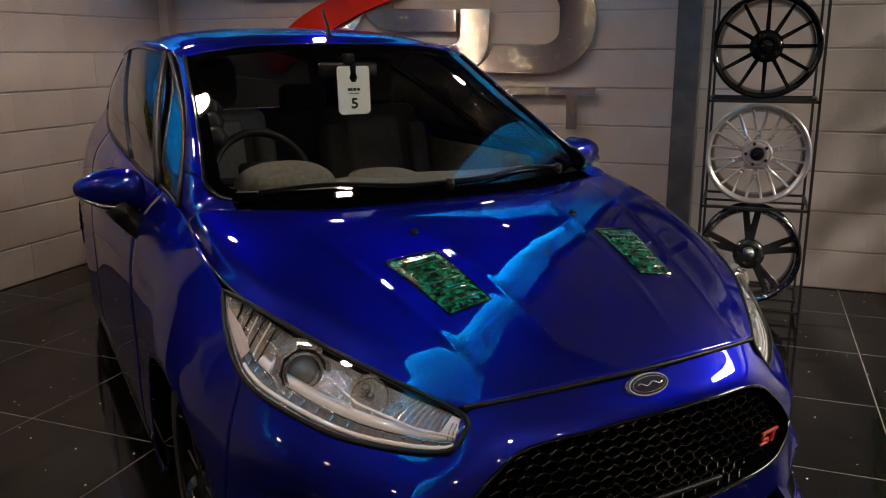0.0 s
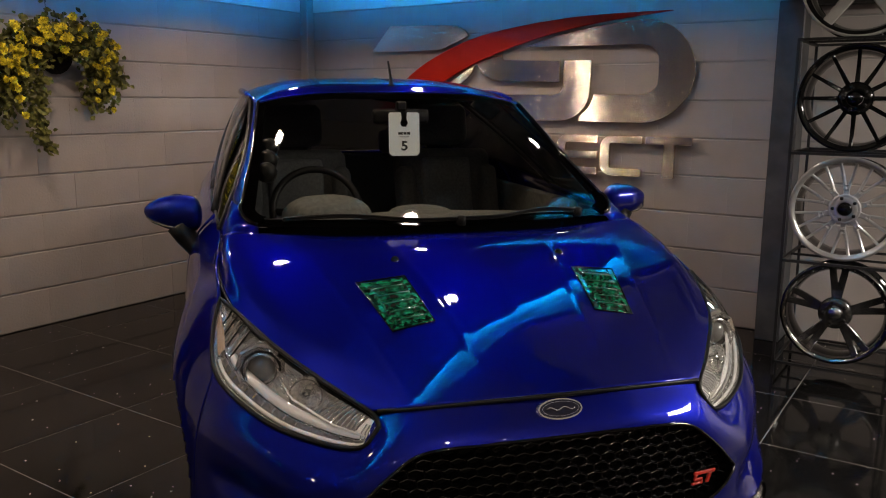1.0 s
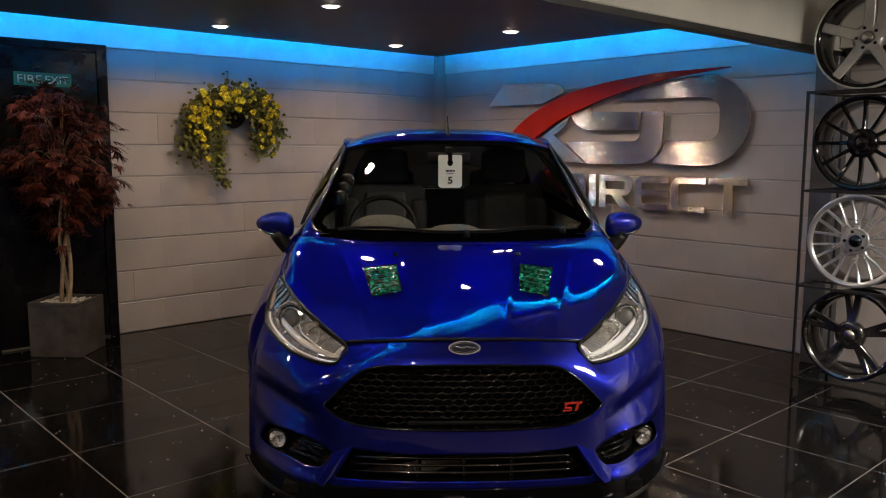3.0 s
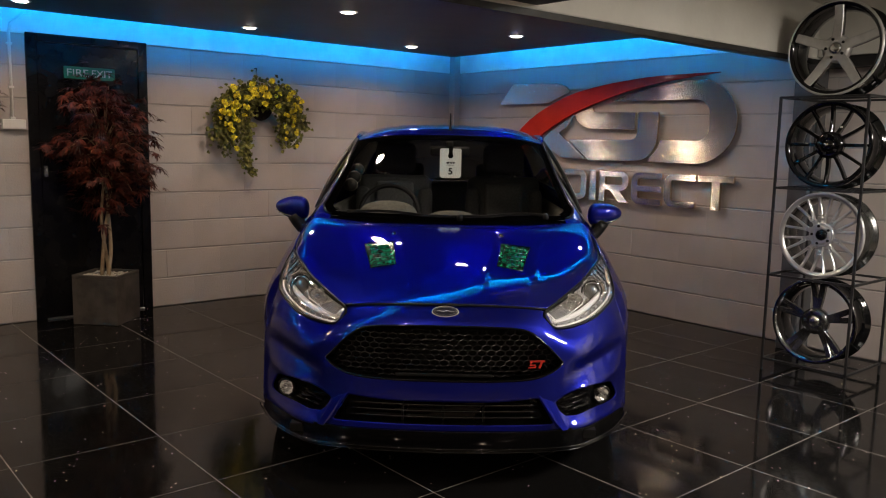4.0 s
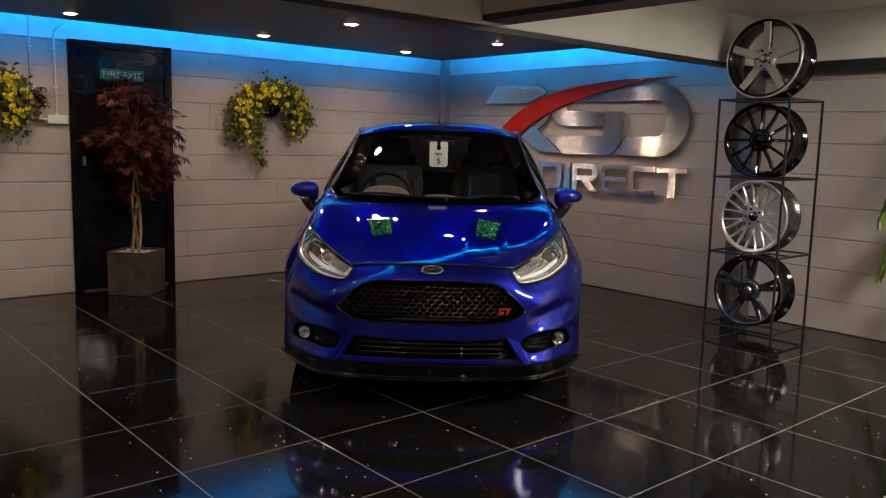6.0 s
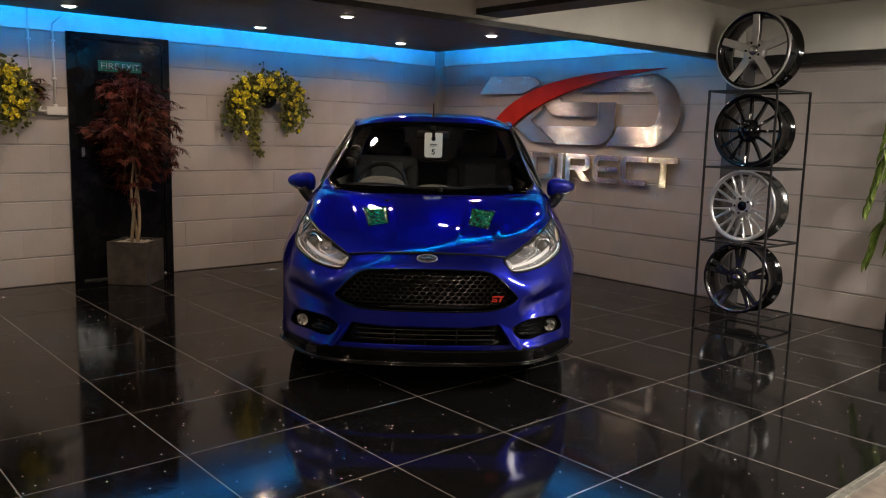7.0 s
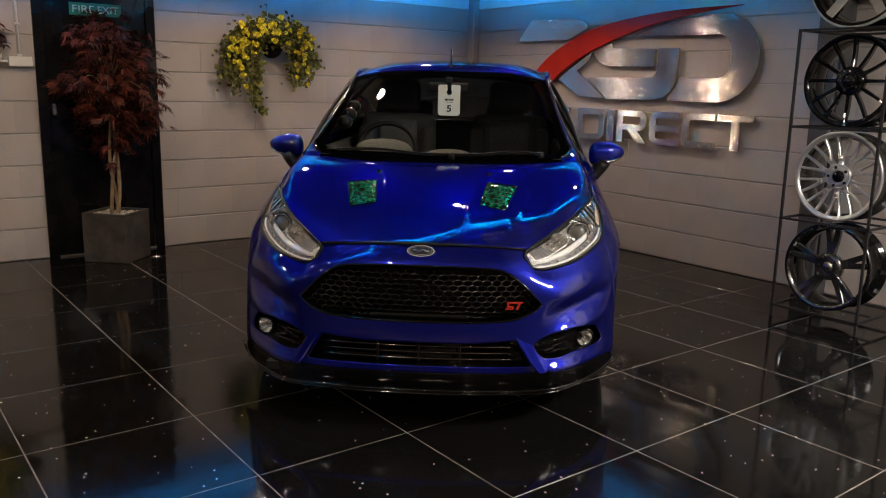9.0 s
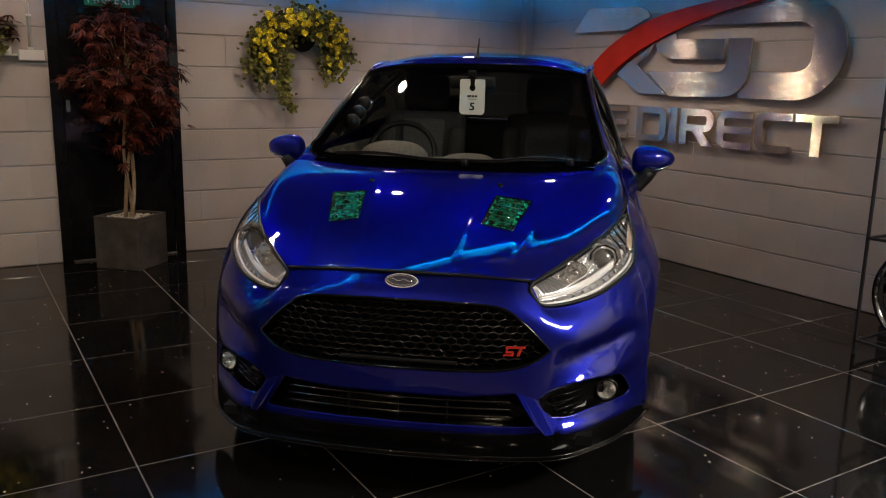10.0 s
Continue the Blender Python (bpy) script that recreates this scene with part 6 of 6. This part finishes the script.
def flower_swag(yc, zc, seed, label):
    """A wall basket whose foliage hangs as an arch, with yellow blooms."""
    rng = random.Random(seed)
    sw = thing("hanging_basket", label, "plant", pose(WX + 0.02, yc, zc), "wall hanging baskets")
    spine = spline([(0.10, -0.31, -0.48), (0.11, -0.30, -0.28), (0.13, -0.19, -0.14), (0.15, 0.0, -0.09), (0.14, 0.19, -0.13), (0.12, 0.29, -0.26), (0.10, 0.24, -0.49)], 60)
    trail = spline([(0.14, -0.12, -0.10), (0.13, -0.14, -0.34), (0.11, -0.14, -0.55), (0.10, -0.08, -0.74)], 40)
    spur = spline([(0.12, 0.31, -0.2), (0.12, 0.40, -0.28), (0.10, 0.44, -0.38)], 20)
    bm = bmesh.new()
    for line, count, spread in ((spine, 2300, 0.058), (trail, 420, 0.038), (spur, 34, 0.014)):
        for k in range(count):
            f = rng.random()
            p = line[int(f * (len(line) - 1))]
            wid = spread * (1.0 if line is not trail else 1.2 - 0.7 * f)
            q = p + Vector((rng.gauss(0, wid * 0.5), rng.gauss(0, wid), rng.gauss(0, wid * 0.9)))
            q.x = max(0.02, q.x)
            d = Vector((rng.uniform(0.1, 1), rng.uniform(-1, 1), rng.uniform(-1.0, 0.6)))
            leaf(bm, q, d, (1, 0, 0.3), rng.uniform(0.024, 0.048), rng.uniform(0.020, 0.040), rng.uniform(0, 0.4), rng.uniform(0, 0.4))
    part("foliage", bm, LEAF, sw, "small green ivy leaves", kind="stuff")
    st = bmesh.new()
    for line in (trail, spur, spine):
        for _ in range(3):
            o = Vector((0, rng.uniform(-0.03, 0.03), rng.uniform(-0.03, 0.03)))
            tube([p + o for p in line[::4]], 0.0025, st, 5)
    part("stem", st, BARK, sw, "", kind="stuff")
    bk = bmesh.new()
    bmesh.ops.create_uvsphere(bk, u_segments=20, v_segments=12, radius=1)
    for v in bk.verts:
        v.co = (max(0.0, 0.08 * v.co.x), 0.06 + 0.11 * v.co.y, -0.18 + (0.13 if v.co.z < 0 else 0.06) * v.co.z)
    part("basket_liner", bk, SOIL, sw, "dark fibre basket liner", True)
    part("hanging_wire", tube([(0.01, 0.02, 0.10), (0.03, 0.01, 0.05), (0.09, 0.0, -0.02)], 0.0018, seg=5), POWDER, sw)
    part("hook", tube([(-0.022, 0.02, 0.12), (0.012, 0.02, 0.12), (0.014, 0.02, 0.098)], 0.004, seg=6), POWDER, sw)
    for k in range(84):
        f = rng.random()
        p = spine[int(f * 59)]
        o = bpy.data.objects.new("bloom", BLOOM)
        scene.collection.objects.link(o)
        o.parent = sw
        sc = rng.uniform(0.6, 1.1)
        o.matrix_basis = Matrix.Translation((max(0.1, p.x + 0.075 + rng.uniform(-0.02, 0.03)), p.y + rng.gauss(0, 0.055), p.z + rng.gauss(0.01, 0.055))) @ Euler((rng.uniform(0, 6.28), rng.uniform(-0.5, 0.3), rng.uniform(-0.7, 0.7))).to_matrix().to_4x4() @ Matrix.Scale(sc, 4)
    return sw


flower_swag(3.085, 1.803, 11, "yellow flowering ivy basket hung on block wall")
flower_swag(0.655, 1.803, 23, "yellow flowering ivy basket beside the wall conduits")


def maple(place, seed):
    rng = random.Random(seed)
    t = thing("maple_tree", "dark red artificial maple with pale twisted stems", "tree", pose(*place))
    stems = []
    for k in range(3):
        a = k * 2.1
        pts = [(0.03 * math.cos(a + 1.1 * f * 3) + 0.012 * math.sin(9 * f), 0.03 * math.sin(a + 1.1 * f * 3) + 0.02 * f, 0.30 + 0.72 * f) for f in [q / 9 for q in range(10)]]
        stems.append(pts)
        part("stem", tube(pts, [0.015 - 0.006 * q / 9 for q in range(10)], seg=8), BARK, t, "pale wavy stem", True)
    lb = bmesh.new()
    br = bmesh.new()
    tips = []
    for k in range(54):
        a = rng.uniform(0, math.tau)
        f = rng.random()
        z0 = 0.95 + 0.35 * rng.random()
        z1 = 0.80 + 0.92 * f
        rr = 0.34 * math.sqrt(max(0.05, 1 - ((z1 - 1.28) / 0.50) ** 2)) * rng.uniform(0.55, 1.05)
        p1 = Vector((max(-0.20, rr * math.cos(a)), rr * math.sin(a), z1))
        p0 = Vector((0.01, 0.01, z0))
        mid = (p0 + p1) / 2 + Vector((0, 0, 0.10))
        path = spline([p0, mid, p1], 9)
        tube(path, [0.005 - 0.0004 * q for q in range(9)], br, 5)
        tips.append(path)
    part("branch", br, BARK, t, "", kind="stuff")
    for path in tips:
        for q in range(18):
            base = path[rng.choice((4, 5, 6, 7, 8, 8, 8))] + Vector((rng.gauss(0, 0.045), rng.gauss(0, 0.045), rng.gauss(0, 0.050)))
            base.x = max(base.x, -0.21)
            out = Vector((base.x + 0.05 + rng.gauss(0, 0.16), base.y + rng.gauss(0, 0.16), -0.06 + rng.uniform(-0.25, 0.25))).normalized()
            side = out.cross(Vector((0, 0, 1))).normalized()
            nrm = side.cross(out)
            L = rng.uniform(0.065, 0.115)
            for j, ang in enumerate((-75, -45, -20, 0, 20, 45, 75)):
                d = out * math.cos(radians(ang)) + side * math.sin(radians(ang)) + nrm * rng.uniform(-0.25, 0.1)
                leaf(lb, base, d, nrm, L * (1 - abs(ang) / 160), 0.014, 0.2, 0.3)
    part("crown", lb, MAROON, t, "drooping dark red palmate leaves", kind="stuff")
    return t


POT = (-2.530, 1.770)
pot = thing("square_planter", "dark grey fibre cement cube planter, pebble filled", "planter", pose(POT[0], POT[1], 0, 0, 0, 44))
H, W = 0.335, 0.168
bm = slab(-W, W, -W, W, 0.0, H, 0.005)
part("planter_body", bm, CONCRETE, pot)
for x0, x1, y0, y1 in ((-W, W, -W, -W + 0.022), (-W, W, W - 0.022, W), (-W, -W + 0.022, -W + 0.022, W - 0.022), (W - 0.022, W, -W + 0.022, W - 0.022)):
    part("planter_rim", slab(x0, x1, y0, y1, H, H + 0.022, 0.003), CONCRETE, pot)
rng = random.Random(4)
pb = bmesh.new()
for k in range(150):
    m = Matrix.Translation((rng.uniform(-W + 0.03, W - 0.03), rng.uniform(-W + 0.03, W - 0.03), H + rng.uniform(0, 0.006))) @ Matrix.Diagonal((rng.uniform(0.008, 0.014), rng.uniform(0.008, 0.014), 0.007, 1))
    bmesh.ops.create_icosphere(pb, subdivisions=1, radius=1, matrix=m)
part("pebbles", pb, PEBBLE, pot, "pale pebbles", kind="stuff")
maple((POT[0], POT[1], 0.012), 7)

# small potted sprig on a ledge beside the socket
ledge = tagged(part("wall_ledge", slab(WX + 0.001, WX + 0.07, 0.99, 1.178, 1.40, 1.412, 0.002), PVC), "small white ledge beside the socket box", "ledge")
sprig = thing("potted_sprig", "small red maple sprig in white pot", "plant", pose(WX + 0.045, 1.125, 1.412))
part("little_pot", lathe([(0.0005, 0.0), (0.017, 0.0), (0.023, 0.045), (0.020, 0.045), (0.018, 0.03), (0.0005, 0.03)], 16), PVC, sprig, "white plant pot", True)
sb_ = bmesh.new()
rng = random.Random(8)
for k in range(16):
    base = Vector((rng.uniform(-0.01, 0.02), rng.uniform(-0.03, 0.05), rng.uniform(0.08, 0.26)))
    out = Vector((rng.uniform(0.1, 1), rng.uniform(-1, 1), rng.uniform(-0.4, 0.6))).normalized()
    side = out.cross(Vector((0, 0, 1))).normalized()
    for ang in (-60, -30, 0, 30, 60):
        leaf(sb_, base, out * math.cos(radians(ang)) + side * math.sin(radians(ang)), side.cross(out), 0.085, 0.016, 0.2, 0.3)
part("leaves", sb_, MAROON, sprig, "", kind="stuff")
part("twig", tube([(0, 0, 0.03), (0.004, 0.01, 0.12), (0.0, 0.012, 0.2)], 0.003, seg=5), BARK, sprig)

# palm by the wall
palm = thing("palm_plant", "green artificial palm in a black square pot", "plant", pose(2.43, 5.035, 0))
part("palm_pot", slab(-0.19, 0.19, -0.19, 0.19, 0.0, 0.30, 0.008), SATINBLACK, palm, "black square pot")
rng = random.Random(12)
for k in range(5):
    a = k * 1.26
    part("palm_stem", tube([(0.03 * math.cos(a), 0.03 * math.sin(a), 0.29), (0.05 * math.cos(a), 0.05 * math.sin(a), 0.75), (0.07 * math.cos(a), 0.07 * math.sin(a), 1.05 + 0.08 * k)], 0.011, seg=7), BARK, palm, "", True)
for k in range(24):
    a = k * 2.399
    z0 = 0.55 + 0.045 * k
    rise = 0.06 + 0.012 * k
    reach = 0.36 + 0.05 * math.sin(k * 1.7)
    ux, uy = math.cos(a), math.sin(a)
    if uy > 0.5:
        reach *= 0.25
    rib = spline([(0.05 * ux, 0.05 * uy, z0), (0.4 * reach * ux, 0.4 * reach * uy, z0 + rise), (0.8 * reach * ux, 0.8 * reach * uy, z0 + rise * 0.7), (reach * ux, reach * uy, z0 - 0.16)], 16)
    fb = bmesh.new()
    tube(rib, [0.006 - 0.0003 * q for q in range(16)], fb, 5)
    for q in range(4, 16):
        d = (rib[min(q + 1, 15)] - rib[q - 1]).normalized()
        sd = d.cross(Vector((0, 0, 1))).normalized()
        for e in (-1, 1):
            leaf(fb, rib[q], d * 0.75 + sd * e * 0.8 + Vector((0, 0, -0.1)), (0, 0, 1), 0.19 * (1 - 0.35 * abs(q - 9) / 7), 0.030, 0.25, 0.3)
    part("frond", fb, PALM, palm, "", kind="stuff")

# ---- wall blocks and floor tiles ----
def piece(name, me, parent, x, y, z):
    ob = bpy.data.objects.new(name, me)
    scene.collection.objects.link(ob)
    ob.parent = parent
    ob.location = (x, y, z)
    return ob


BLOCK_MESHES = {}


def blocks(wall, along, a0, a1, rows, face, skip):
    """Courses of blocks in half bond along a wall; skip(a0, a1, z0, z1) tells where an opening is."""
    rng = random.Random(5 if along == "x" else 9)
    for r in range(rows):
        z0 = r * COURSE
        a = a0 - (LONG / 2 if r % 2 else 0)
        while a < a1 - 0.02:
            b0, b1 = max(a, a0), min(a + LONG, a1)
            for s0, s1 in skip(b0, b1, z0, z0 + COURSE):
                w = round(s1 - s0 - (0.0016 if rng.random() < 0.12 else 0.0002), 4)
                if w < 0.02:
                    continue
                key = (along, w)
                if key not in BLOCK_MESHES:
                    lo, hi, b = JOINT / 2, COURSE - JOINT / 2, 0.0035
                    prof = [(0, lo + b), (0, hi - b), (b, hi), (0.03, hi), (0.03, lo), (b, lo)]
                    ends = [(0.0, 0.0003), (0.0012, 0.0), (w - 0.0012, 0.0), (w, 0.0003)]
                    bm = bmesh.new()
                    rings = [[bm.verts.new((t, d + (k if d == 0 else 0) - 0.03, z) if along == "x" else (0.03 - d - (k if d == 0 else 0), t, z)) for d, z in prof] for t, k in ends]
                    for A, B in zip(rings, rings[1:]):
                        for q in range(6):
                            bm.faces.new((A[q], A[(q + 1) % 6], B[(q + 1) % 6], B[q]))
                    bm.faces.new(rings[0])
                    bm.faces.new(rings[-1][::-1])
                    bmesh.ops.recalc_face_normals(bm, faces=bm.faces[:])
                    me = bpy.data.meshes.new("block")
                    bm.to_mesh(me)
                    bm.free()
                    me.materials.append(BLOCK)
                    BLOCK_MESHES[key] = me
                d = rng.uniform(-0.0003, 0.0003)
                if along == "x":
                    piece("block", BLOCK_MESHES[key], wall, s0, face + 0.03 + d, z0)
                else:
                    piece("block", BLOCK_MESHES[key], wall, face - 0.03 + d, s0, z0)
            a += LONG


def west_skip(a, b, z0, z1):
    if z1 > 2.05 or b < 1.355 or a > 2.197:
        return [(a, b)]
    return [(p, q) for p, q in ((a, min(b, 1.355)), (max(a, 2.197), b)) if q - p > 0.01]


blocks(wall_west, "y", -2.4, WY, 10, WX, west_skip)
blocks(wall_north, "x", WX, 3.4, 10, WY, lambda a, b, z0, z1: [(a, b)])

TILE_MESHES = {}
G, PITCH = 0.0025, 0.6075
for i in range(-5, 5):
    for j in range(-6, 9):
        x0, x1 = max(PITCH * i - 0.014, WX - 0.01), min(PITCH * (i + 1) - 0.014, EDGE)
        y0, y1 = max(PITCH * j - 0.024, ROOM_Y), min(PITCH * (j + 1) - 0.024, WY + 0.01)
        if x1 - x0 < 0.02 or y1 - y0 < 0.02:
            continue
        key = (round(x1 - x0, 3), round(y1 - y0, 3))
        if key not in TILE_MESHES:
            bm = slab(-key[0] / 2 + G, key[0] / 2 - G, -key[1] / 2 + G, key[1] / 2 - G, -0.009, 0.0, 0.0008)
            me = bpy.data.meshes.new("tile")
            bm.to_mesh(me)
            bm.free()
            me.materials.append(TILE)
            TILE_MESHES[key] = me
        piece("tile", TILE_MESHES[key], floor, (x0 + x1) / 2, (y0 + y1) / 2, 0)
